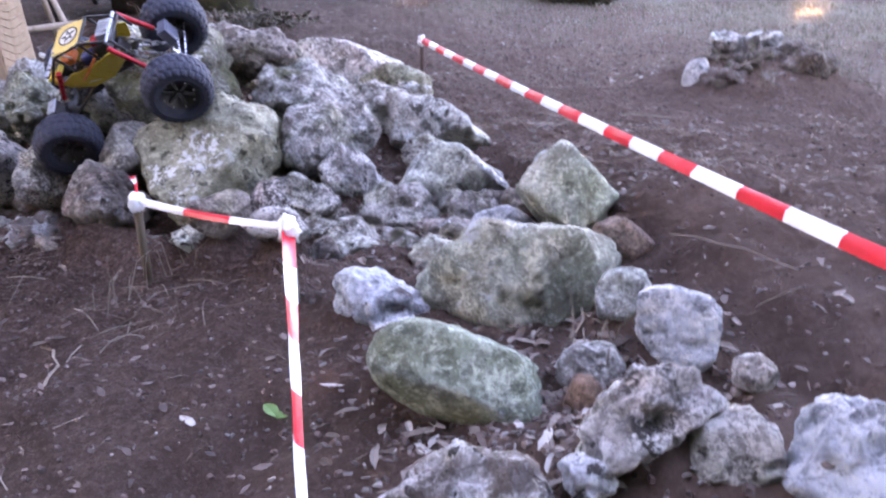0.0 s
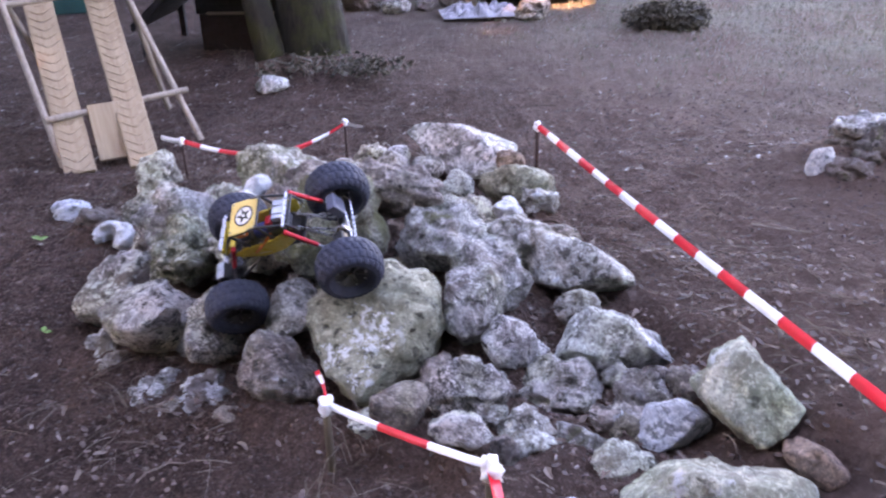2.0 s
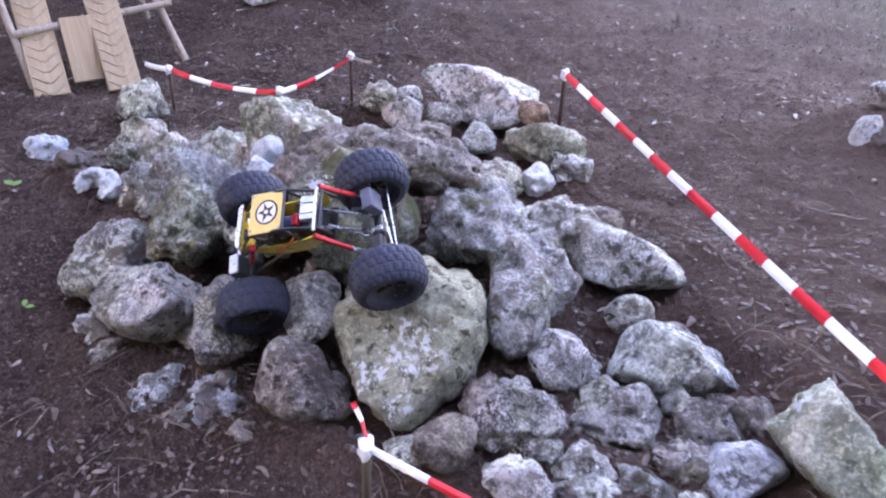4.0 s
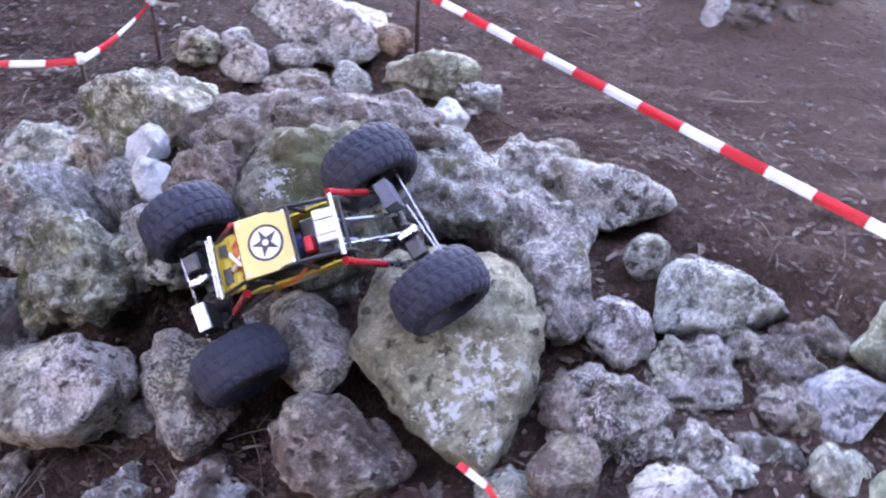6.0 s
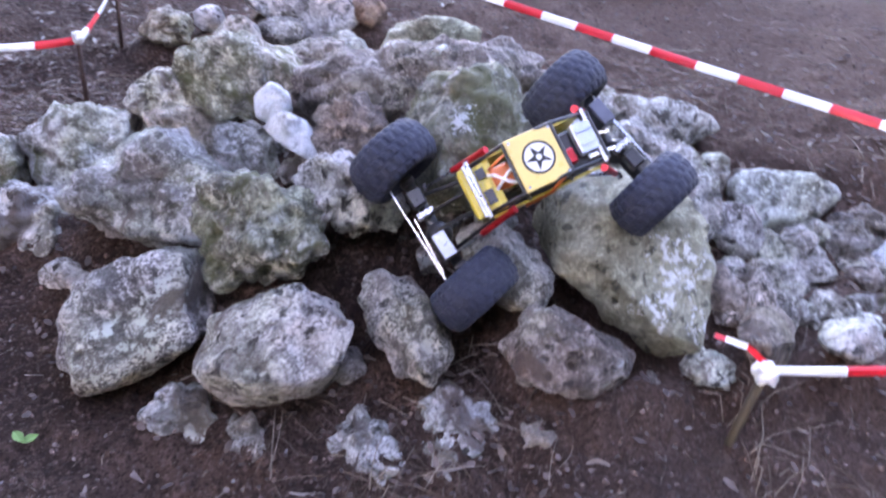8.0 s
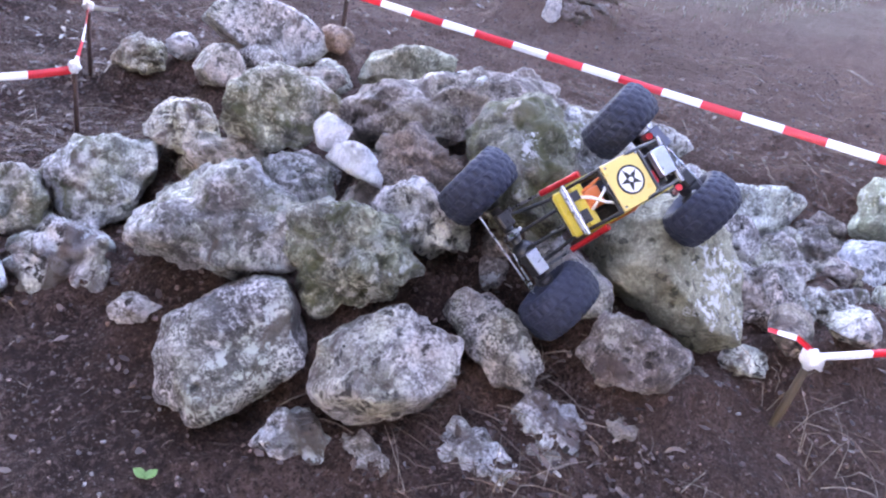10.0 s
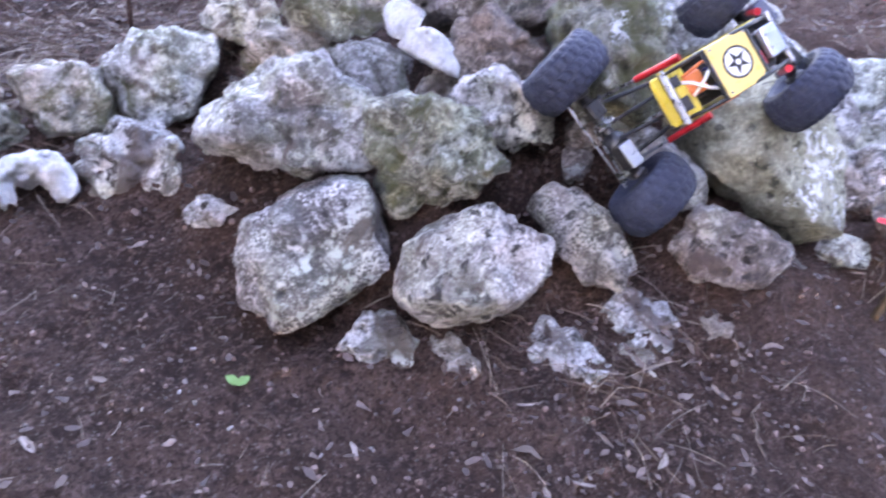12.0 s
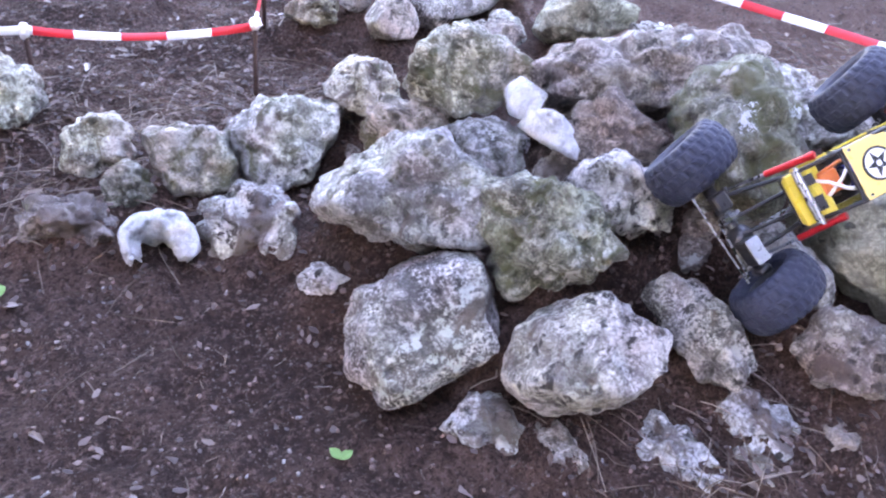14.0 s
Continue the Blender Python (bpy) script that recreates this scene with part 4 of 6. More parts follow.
rock(-0.252, 1.860, 0.235, 0.082, 0.085, 0.090, -4, 6, 30, DRAB, "B", 212, "grey-brown rock between the slab and the tan slab")
rock(-0.180, 2.100, 0.215, 0.090, 0.080, 0.070, 4, -6, 50, MOSSGREY, "B", 213, "mossy grey rock behind the tan slab")
rock(-0.075, 2.175, 0.200, 0.085, 0.040, 0.042, 0, 4, 25, BROWN, "R", 208, "dark rounded stone behind the pale slab")
rock(0.165, 0.825, 0.190, 0.020, 0.018, 0.035, 0, 5, 10, CLAY, "S", 209, "red brick fragment between rocks")
rock(-1.765, 2.771, 0.015, 0.070, 0.05, 0.045, 0, 6, 15, BLUEWHITE, "R", 205, "single pale stone on bare soil")
rock(-1.46, 4.50, 0.035, 0.090, 0.060, 0.040, 25, 0, 20, GREY, "S", 206, "flat grey stone near the tree", None)
for i, (x, y, r) in enumerate(((-1.35, 7.2, 0.16), (-1.05, 7.05, 0.13), (-0.82, 7.15, 0.11), (-1.55, 7.5, 0.15), (-0.62, 7.3, 0.10), (0.05, 6.72, 0.14), (-1.2, 7.7, 0.12))):
    rock(x, y, height(x, y) + r * 0.35, r, r * 0.8, r * 0.65, 0, 0, 37 * i, DULL if i % 2 else EARTHY, "B", 220 + i, "grey stone beside the pallets", None)


ground()


# ---------------------------------------------------------------- barrier tape and stakes
def tape(points, label, wide=0.05, piece=0.155, start=0, sag=0.012, turns=((0, 0.0), (1, 0.0))):
    """A strip of striped film from point to point. turns: (share of the way, degrees that the film leans from upright)."""
    pts = [Vector(p) for p in points]
    lengths = [(b - a).length for a, b in zip(pts, pts[1:])]
    total, rows, done = sum(lengths), [], 0.0
    for (a, b), ln in zip(zip(pts, pts[1:]), lengths):
        n = max(int(ln / 0.0155), 2)
        for k in range(n + (1 if b is pts[-1] else 0)):
            u = k / n
            s = done + u * ln
            p = a.lerp(b, u)
            p.z -= sag * 4 * u * (1 - u) * ln
            along = (b - a).normalized()
            side = along.cross(Vector((0, 0, 1))).normalized()
            up = side.cross(along).normalized()
            lean = 0.0
            for (s0, d0), (s1, d1) in zip(turns, turns[1:]):
                if s0 <= s / total <= s1:
                    lean = radians(d0 + (d1 - d0) * (s / total - s0) / (s1 - s0))
            lean += 0.15 * noise.noise(Vector((s * 3, 1.7 * start, 0.5)))
            w = up * math.cos(lean) + side * math.sin(lean)
            curl = side * math.cos(lean) - up * math.sin(lean)
            row = []
            for v in (-0.5, -0.17, 0.17, 0.5):
                row.append(p + w * wide * v + curl * (0.004 * (1 - 4 * v * v) + 0.002 * noise.noise(Vector((s * 9, v * 3, start)))))
            rows.append((s, row))
        done += ln
    ob = thing("barrier_tape", Matrix(), label, "barrier tape", "striped barrier tapes")
    bands, shift = {}, start
    for (s, u), (_, w) in zip(rows, rows[1:]):
        bands.setdefault(int(s / piece + shift), []).append((u, w))
    for number, strips in bands.items():
        band = bmesh.new()
        line = [strips[0][0]] + [w for _, w in strips]
        grid = [[band.verts.new(p) for p in row] for row in line]
        for u, w in zip(grid, grid[1:]):
            for k in range(3):
                band.faces.new((u[k], u[k + 1], w[k + 1], w[k])).smooth = True
        part("red_band" if number % 2 else "white_band", band, TAPE_RED if number % 2 else TAPE_WHITE, ob)
    return ob


def knot(at, r=0.016, parent=None):
    """Tape wound and tied round the head of a stake."""
    bm = bmesh.new()
    bmesh.ops.create_icosphere(bm, subdivisions=3, radius=r)
    for v in bm.verts:
        v.co.z *= 1.15
        v.co.x *= 0.85
        v.co += v.co.normalized() * 0.55 * r * lumps(v.co + Vector(at), 0.010, 3)
    return part("tape_knot", bm, TAPE_WHITE, parent, "white tape wound round the top", pose(*at), True)


def stake(x, y, top, material, r, label, lean=(0.0, 0.0), head=0.017):
    base = ground_z(x, y) - 0.06
    ob = thing("stake", pose(x, y, base), label, "stake", "stakes of the course")
    h = top - base
    bm = tube([(0, 0, 0), (lean[0] * 0.3, lean[1] * 0.3, h * 0.4), (lean[0], lean[1], h)], [r * 0.8, r, r * 0.92], 9)
    for v in bm.verts:
        v.co.x += 0.12 * r * noise.noise(v.co * 60)
    part("shaft", bm, material, ob, smooth=True)
    knot((lean[0], lean[1], h), head, ob)
    return ob


stake(-0.078, 3.08, 0.235, IRON, 0.008, "thin rusty iron stake with tape tied on", head=0.016)
stake(-0.240, 1.168, 0.270, STAKE_WOOD, 0.010, "short wooden stake with white tape knot", head=0.020)
stake(-0.546, 1.360, 0.245, STAKE_WOOD, 0.008, "short rough wooden stake with tape tail", head=0.017)
stake(-1.458, 3.139, 0.160, IRON, 0.006, "thin low stake with white tape knot", head=0.014)
stake(-1.024, 2.940, 0.185, IRON, 0.006, "thin low stake with white tape knot", head=0.014)
stake(-0.830, 3.250, 0.200, IRON, 0.006, "thin low stake with white tape knot", head=0.014)
stake(0.68, 0.16, 0.435, STAKE_WOOD, 0.012, "wooden stake holding the long tape")
stake(-0.055, 0.20, 0.280, STAKE_WOOD, 0.012, "wooden stake holding the short tape")

tape([(-0.078, 3.08, 0.237), (0.68, 0.16, 0.425)], "long taut red and white barrier tape beside rocks", 0.0225, 0.112, 1, 0.004, ((0, -38), (0.5, -34), (1, -30)))
tape([(-0.240, 1.168, 0.275), (-0.055, 0.20, 0.275)], "red and white barrier tape running to a stake", 0.0225, 0.098, 1, 0.03, ((0, 60), (0.3, 32), (0.6, 22), (1, 14)))
tape([(-0.546, 1.360, 0.250), (-0.240, 1.168, 0.278)], "short red and white tape between two stakes", 0.0135, 0.115, 2, 0.02, ((0, -30), (0.5, -45), (1, -60)))
tape([(-0.540, 1.352, 0.252), (-0.556, 1.395, 0.272), (-0.577, 1.438, 0.270)], "loose red and white tape end on a stake", 0.010, 0.034, 1, 0.0, ((0, 0), (1, 70)))
tape([(-1.545, 3.157, 0.170), (-1.458, 3.139, 0.162), (-1.024, 2.940, 0.180), (-0.830, 3.250, 0.198), (-0.755, 3.235, 0.188)],
     "slack red and white tape across low stakes", 0.018, 0.092, 0, 0.045, ((0, -10), (0.3, -50), (0.6, -20), (1, 40)))


# ---------------------------------------------------------------- model crawler car
def tyre_mesh():
    """A fat crawler tyre: round shoulders, lugs carved over tread and sidewall."""
    n, lug = 130, 0.0015
    # half of the section: radius, offset, tread row (0: none)
    half = [(0.0708, 0.0060, 1), (0.0707, 0.0072, 0), (0.0704, 0.0102, 0), (0.0701, 0.0114, 2), (0.0690, 0.0180, 2), (0.0670, 0.0238, 2), (0.0660, 0.0256, 0),
            (0.0650, 0.0272, 0), (0.0636, 0.0288, 3), (0.0606, 0.0328, 3), (0.0572, 0.0352, 3), (0.0550, 0.0362, 0), (0.0480, 0.0370, 0), (0.0400, 0.0320, 0), (0.0340, 0.0230, 0)]
    section = [(r, -y, row, -1) for r, y, row in reversed(half)] + [(0.0710, 0.0, 1, 1)] + [(r, y, row, 1) for r, y, row in half]
    bm = bmesh.new()
    rings = []
    for r, y, row, side in section:
        ring = []
        for k in range(n):
            on = row and (k + (0, 0, 2, 4)[row] + (1 if side < 0 else 0)) % 5 < 3
            out = lug if on else 0.0
            lean = {1: 0.0, 2: 0.25, 3: 0.75}.get(row, 0.0) * side
            a = k * math.tau / n
            rr = r + out * (1 - 0.5 * abs(lean))
            ring.append(bm.verts.new((rr * math.cos(a), y + out * lean, rr * math.sin(a))))
        rings.append(ring)
    for u, w in zip(rings, rings[1:]):
        for k in range(n):
            bm.faces.new((u[k], w[k], w[(k + 1) % n], u[(k + 1) % n]))
    bmesh.ops.recalc_face_normals(bm, faces=bm.faces[:])
    return bm


def rim_mesh():
    return lathe([(0.036, -0.020), (0.0365, -0.023), (0.033, -0.023), (0.030, -0.014), (0.012, -0.010), (0.012, 0.010), (0.030, 0.014), (0.033, 0.023), (0.0365, 0.023), (0.036, 0.020)], 32, closed=True)


def crawler(front_far, front_near, rear_far, rear_near):
    """The car, set on the places of its four wheel hubs; the axles swing on their own."""
    ff, fn, rf, rn = (Vector(p) for p in (front_far, front_near, rear_far, rear_near))
    front, rear = (ff + fn) / 2, (rf + rn) / 2
    L = (front - rear).length
    fore = (front - rear).normalized()
    left = ((fn - ff).normalized() + (rn - rf).normalized()).normalized()
    left = (left - fore * left.dot(fore)).normalized()
    turn = Matrix((fore, left, fore.cross(left))).transposed().to_4x4()
    lift, back = 0.046, 0.036
    at = Matrix.Translation((front + rear) / 2) @ turn @ Matrix.Translation((-back, 0, lift))
    car = thing("toy_crawler_car", at, "yellow and black remote-control rock crawler with chunky tyres", "toy car")
    rubber = spoke = None
    # axles: a housing across, with a round differential and steering knuckles
    for end, x in (("front", L / 2), ("rear", -L / 2)):
        across = turn.inverted().to_3x3() @ ((fn - ff) if end == "front" else (rn - rf))
        T = across.length
        across.normalize()
        ahead = across.cross(Vector((0, 0, 1))).normalized()
        swing = Matrix((ahead, across, ahead.cross(across))).transposed().to_4x4()
        bm = rod((0, -0.070, 0), (0, 0.070, 0), 0.0095, sides=12)
        bmesh.ops.create_uvsphere(bm, u_segments=16, v_segments=10, radius=0.021, matrix=Matrix.Translation((0, 0.018, 0)))
        for s in (-1, 1):
            box(0.022, 0.012, 0.032, 0.003, Matrix.Translation((0, s * 0.077, 0)), bm)
        home = Matrix.Translation((x + back, 0, -lift)) @ swing
        axle = part(end + "_axle", bm, BLACK, car, "black " + end + " axle housing", home, True)
        sign = 1 if end == "front" else -1
        part("steering_rod", rod((sign * 0.030, -0.082, 0.004), (sign * 0.030, 0.082, 0.004), 0.0018, sides=8), CHROME, axle, "polished steel rod")
        part("tie_rod", rod((sign * 0.022, -0.02, 0.018), (sign * 0.028, 0.075, 0.012), 0.0017, sides=8), CHROME, axle, "polished steel rod")
        side = 1 if end == "front" else -1
        servo = part("servo", box(0.022, 0.041, 0.036, 0.002), SLATE if end == "rear" else BLACK, car, at=home @ pose(sign * 0.008, side * 0.040, 0.028))
        part("servo_lid", box(0.021, 0.040, 0.004, 0.001), SILVER if end == "front" else SLATE, servo, "metal top", pose(0, 0, 0.0202))
        part("bracket", box(0.030, 0.012, 0.020, 0.002), CHROME, axle, at=pose(sign * 0.004, -side * 0.018, 0.018))
        part("hub_plate", box(0.024, 0.030, 0.022, 0.003), BLACK, axle, at=pose(sign * 0.004, -side * 0.045, 0.022))
        for s in (-1, 1):
            steer = 10.0 if end == "front" else 4.0
            at_wheel = home @ pose(0, s * T / 2, 0, 0, random.Random(s + x).uniform(0, 90), steer)
            wheel = part("wheel", rim_mesh(), BLACK, car, "black wheel rim", at_wheel, True)
            if rubber is None:
                rubber = part("tyre", tyre_mesh(), RUBBER, wheel, "black knobbly rubber tyre")
                spoke = part("spoke", box(0.024, 0.034, 0.007, 0.001), BLACK, wheel, at=pose(0.019, 0, 0))
            else:
                tagged(again("tyre", rubber, wheel, Matrix()), label="black knobbly rubber tyre")
                again("spoke", spoke, wheel, pose(0.019, 0, 0))
            for k in range(1, 6):
                again("spoke", spoke, wheel, Matrix.Rotation(k * math.tau / 6, 4, "Y") @ pose(0.019, 0, 0))
            part("hub", rod((0, -0.013, 0), (0, 0.021, 0), 0.006, sides=12), BLACK, wheel)
            bolt = None
            for k in range(8):
                a = k * math.tau / 8
                m = Matrix.Translation((0.0315 * math.cos(a), s * 0.0225, 0.0315 * math.sin(a))) @ Matrix.Rotation(radians(90), 4, "X")
                if bolt is None:
                    b = bmesh.new()
                    bmesh.ops.create_cone(b, cap_ends=True, segments=6, radius1=0.0019, radius2=0.0019, depth=0.003)
                    bolt = part("bolt", b, CHROME, wheel, "small steel bolt", m)
                else:
                    again("bolt", bolt, wheel, m)
    # tub with angled yellow side panels
    for s in (-1, 1):
        bm = bmesh.new()
        outline = [(0.105, 0.020), (0.112, 0.038), (0.070, 0.050), (0.020, 0.046), (-0.040, 0.056), (-0.062, 0.048), (-0.050, 0.022), (0.000, 0.000), (0.060, -0.002)]
        faces = []
        for y in (0.0, 0.003):
            faces.append([bm.verts.new((px, s * (0.036 + 0.004 * (pz > 0.03)) + s * y, pz)) for px, pz in outline])
        bm.faces.new(faces[0])
        bm.faces.new(faces[1][::-1])
        for k in range(len(outline)):
            j = (k + 1) % len(outline)
            bm.faces.new((faces[0][k], faces[1][k], faces[1][j], faces[0][j]))
        bmesh.ops.recalc_face_normals(bm, faces=bm.faces[:])
        panel = part("side_panel", bm, YELLOW, car, "yellow side panel")
        part("sticker", box(0.030, 0.0012, 0.016, 0.0004), CABLE_WHITE, panel, "worn pale sticker", pose(0.045, s * 0.0395, 0.018, 0, -8, 0))
    part("floor_pan", box(0.165, 0.070, 0.005, 0.001), BLACK, car, at=pose(0.028, 0, 0.002))
    part("gearbox", box(0.060, 0.044, 0.034, 0.004), BLACK, car, at=pose(-0.015, 0, 0.024))
    motor = part("motor", rod((-0.005, 0.002, 0.040), (0.045, 0.002, 0.040), 0.0175, sides=20), BLUE, car, "blue motor can", smooth=False)
    part("end_bell", rod((0.045, 0.002, 0.040), (0.052, 0.002, 0.040), 0.014, sides=16), BLACK, motor)
    # yellow hood with raised ribs
    bm = box(0.048, 0.078, 0.006, 0.002)
    for s in (-1, 0, 1):
        box(0.010, 0.018, 0.005, 0.0015, Matrix.Translation((-0.010, s * 0.025, 0.004)), bm)
    box(0.010, 0.070, 0.018, 0.002, Matrix.Translation((0.021, 0, -0.008)), bm)
    hood = part("hood", bm, YELLOW, car, "yellow bonnet", pose(0.112, 0, 0.058, 0, 10, 0))
    part("light_bar", rod((0.006, -0.044, 0.014), (0.006, 0.044, 0.014), 0.0034, sides=10), CHROME, hood, "polished crossbar")
    part("grille_mark", box(0.014, 0.022, 0.0014, 0.0004), BLACK, hood, at=pose(-0.006, 0.016, 0.0066))
    part("grille_mark", box(0.014, 0.016, 0.0014, 0.0004), BLACK, hood, at=pose(-0.006, -0.020, 0.0066))
    # roof plate with ring and star
    roof = part("roof_plate", box(0.074, 0.080, 0.003, 0.0012), ROOF_YELLOW, car, "yellow roof plate", pose(0.030, 0, 0.102, 0, -4, 0))
    part("roof_disc", rod((0, 0, 0.0014), (0, 0, 0.0021), 0.0215, sides=32), CABLE_WHITE, roof, "pale round emblem")
    ring = lathe([(0.0208, 0.0), (0.0240, 0.0), (0.0240, 0.0012), (0.0208, 0.0012)], 40, closed=True)
    part("roof_ring", ring, BLACK, roof, "black ring emblem", pose(0, 0, 0.0015, 90, 0, 0))
    bm = bmesh.new()
    tips = [(0.0195 if k % 2 == 0 else 0.0072) for k in range(10)]
    for z in (0.0022, 0.0029):
        bm.faces.new([bm.verts.new((r * math.cos(k * math.tau / 10), r * math.sin(k * math.tau / 10), z)) for k, r in enumerate(tips)])
    low, top = list(bm.faces)[0].verts[:], list(bm.faces)[1].verts[:]
    for k in range(10):
        bm.faces.new((low[k], low[(k + 1) % 10], top[(k + 1) % 10], top[k]))
    bmesh.ops.recalc_face_normals(bm, faces=bm.faces[:])
    part("roof_star", bm, BLACK, roof, "black star emblem")
    part("roof_hub", rod((0, 0, 0.0027), (0, 0, 0.0034), 0.0042, sides=16), CABLE_WHITE, roof, "pale emblem centre")
    for sx in (-1, 1):
        for sy in (-1, 1):
            part("screw", rod((sx * 0.031, sy * 0.034, 0.001), (sx * 0.031, sy * 0.034, 0.0032), 0.0022, sides=8), CHROME, roof)
    # roll cage
    bars = [[(0.135, 0.036, 0.045), (0.068, 0.038, 0.098), (-0.006, 0.038, 0.101), (-0.068, 0.036, 0.074), (-0.072, 0.036, 0.040)],
            [(0.068, 0.038, 0.098), (0.055, 0.040, 0.050)], [(-0.006, 0.038, 0.101), (-0.012, 0.040, 0.050)]]
    for s in (-1, 1):
        for pts in bars:
            part("cage_bar", tube([(x, s * y, z) for x, y, z in pts], 0.0030, 8), BLACK, car, smooth=True)
    for x, z in ((0.068, 0.098), (-0.006, 0.101), (-0.068, 0.074), (0.135, 0.045)):
        part("cage_bar", rod((x, -0.038, z), (x, 0.038, z), 0.0030, sides=8), BLACK, car)
    part("chrome_bar", rod((-0.060, -0.042, 0.080), (-0.060, 0.042, 0.080), 0.0038, sides=10), CHROME, car, "polished rear crossbar")
    part("chrome_bar", rod((0.126, -0.040, 0.070), (0.126, 0.040, 0.070), 0.0028, sides=10), CHROME, car, "polished front crossbar")
    # electronics behind the roof
    part("battery_pack", box(0.040, 0.056, 0.022, 0.003), BLACK, car, "black battery pack", pose(-0.026, 0.004, 0.060))
    part("receiver", box(0.014, 0.022, 0.012, 0.002), RED, car, "small red receiver", pose(-0.018, 0.014, 0.078))
    ctrl = part("speed_controller", box(0.030, 0.046, 0.014, 0.002), SILVER, car, "silver speed controller", pose(-0.046, -0.002, 0.080, 0, -12, 0))
    part("heat_fin", box(0.024, 0.003, 0.004), SILVER, ctrl, at=pose(0, 0.010, 0.008))
    part("heat_fin", box(0.024, 0.003, 0.004), SILVER, ctrl, at=pose(0, -0.010, 0.008))
    for i, (m, pts) in enumerate(((CABLE_WHITE, [(0.055, 0.020, 0.070), (0.078, 0.012, 0.090), (0.092, -0.006, 0.080), (0.100, -0.015, 0.062)]),
                                  (CABLE_WHITE, [(0.050, -0.012, 0.066), (0.074, -0.002, 0.084), (0.096, 0.012, 0.072)]),
                                  (CABLE_ORANGE, [(0.048, -0.024, 0.062), (0.070, -0.026, 0.088), (0.094, -0.020, 0.066)]),
                                  (CABLE_ORANGE, [(-0.010, 0.030, 0.060), (0.020, 0.044, 0.046), (0.060, 0.044, 0.026)]))):
        part("cable", tube(pts, 0.0026, 7), m, car, smooth=True)
    part("receiver_box", box(0.030, 0.034, 0.018, 0.003), CABLE_ORANGE, car, "orange receiver box", pose(0.080, -0.004, 0.058))
    # links and shocks to both axles
    for sx in (-1, 1):
        for s in (-1, 1):
            part("lower_link", rod((sx * 0.030 + 0.01, s * 0.026, 0.004), (sx * (L / 2 - 0.004) + back, s * 0.050, -0.006 - lift), 0.0034, sides=8), CHROME if sx < 0 else BLACK, car, "suspension link")
            part("upper_link", rod((sx * 0.050 + 0.01, s * 0.018, 0.040), (sx * L / 2 + back, s * 0.014, 0.024 - lift), 0.0030, sides=8), CHROME if sx < 0 else BLACK, car, "suspension link")
            top = Vector((0.088 if sx > 0 else -0.058, s * 0.048, 0.066))
            foot = Vector((sx * (L / 2 - 0.012) + back, s * 0.056, 0.010 - lift))
            mid = top.lerp(foot, 0.52 if sx > 0 else 0.66)
            shock = part("shock_absorber", rod(top, mid, 0.0050, sides=14), RED, car, "red shock absorber")
            part("piston_rod", rod(mid, foot, 0.0024, sides=8), CHROME, shock)
            part("shock_cap", rod(top.lerp(mid, -0.06), top.lerp(mid, 0.08), 0.0058, sides=14), RED, shock)
            part("shock_eye", rod(foot + Vector((0, -0.005, 0)), foot + Vector((0, 0.005, 0)), 0.0042, sides=10), BLACK, shock)
    part("drive_shaft", rod((0.04, 0.004, 0.018), (L / 2 - 0.02 + back, 0.016, 0.004 - lift), 0.0036, sides=8), CHROME, car)
    part("drive_shaft", rod((-0.04, 0.004, 0.018), (-L / 2 + 0.02 + back, 0.016, 0.004 - lift), 0.0036, sides=8), CHROME, car)
    return car


crawler((-0.847, 1.905, 0.376), (-0.812, 1.712, 0.247), (-0.586, 1.822, 0.483), (-0.536, 1.639, 0.386))


# ---------------------------------------------------------------- wooden ramp with trestle
def ramp():
    slope = Vector((-0.39, 0.66, 0.64)).normalized()
    across = Vector((0.86, 0.50, 0)).normalized()
    up = across.cross(slope).normalized()
    if up.z < 0:
        up = -up
    turn = Matrix((across, slope, across.cross(slope))).transposed().to_4x4()
    ob = thing("wooden_ramp", pose(0, 0, 0), "two pale grooved planks leaning on a wooden trestle", "ramp")
    grip = None
    for foot in (Vector((-1.725, 3.37, -0.02)), Vector((-1.965, 3.27, -0.02))):
        plank = part("ramp_plank", box(0.125, 1.05, 0.022, 0.003), PLY, ob, "pale plywood plank with chevron grips", Matrix.Translation(foot + slope * 0.52) @ turn)
        for k in range(22):
            for s in (-1, 1):
                m = Matrix.Translation((s * 0.028, -0.50 + k * 0.047, 0.0125)) @ Matrix.Rotation(radians(38 * s), 4, "Z")
                grip = part("grip", box(0.062, 0.010, 0.005), PLY, plank, at=m) if grip is None else (again("grip", grip, plank, m) and grip)
    for p, q in (((-2.055, 3.31, -0.03), (-2.34, 3.62, 0.62)), ((-1.60, 3.72, -0.03), (-1.99, 4.02, 0.66)), ((-2.30, 3.98, -0.03), (-2.36, 3.66, 0.64)), ((-1.95, 4.25, -0.03), (-2.00, 4.06, 0.68))):
        part("trestle_leg", rod(p, q, 0.015, 0.013, 9), OLDWOOD, ob, "grey round trestle leg")
    part("trestle_rung", rod((-2.13, 3.38, 0.17), (-1.66, 3.80, 0.19), 0.014, sides=9), OLDWOOD, ob, "grey round rung")
    part("trestle_rung", rod((-2.36, 3.64, 0.60), (-1.98, 4.04, 0.62), 0.014, sides=9), OLDWOOD, ob, "grey round rung")
    m = Matrix.Translation(Vector((-1.90, 3.46, 0.10))) @ turn @ pose(0, 0, 0, 12, 0, 0)
    part("cross_board", box(0.135, 0.26, 0.014, 0.003), PLY, ob, "bare plywood board", m)
    return ob


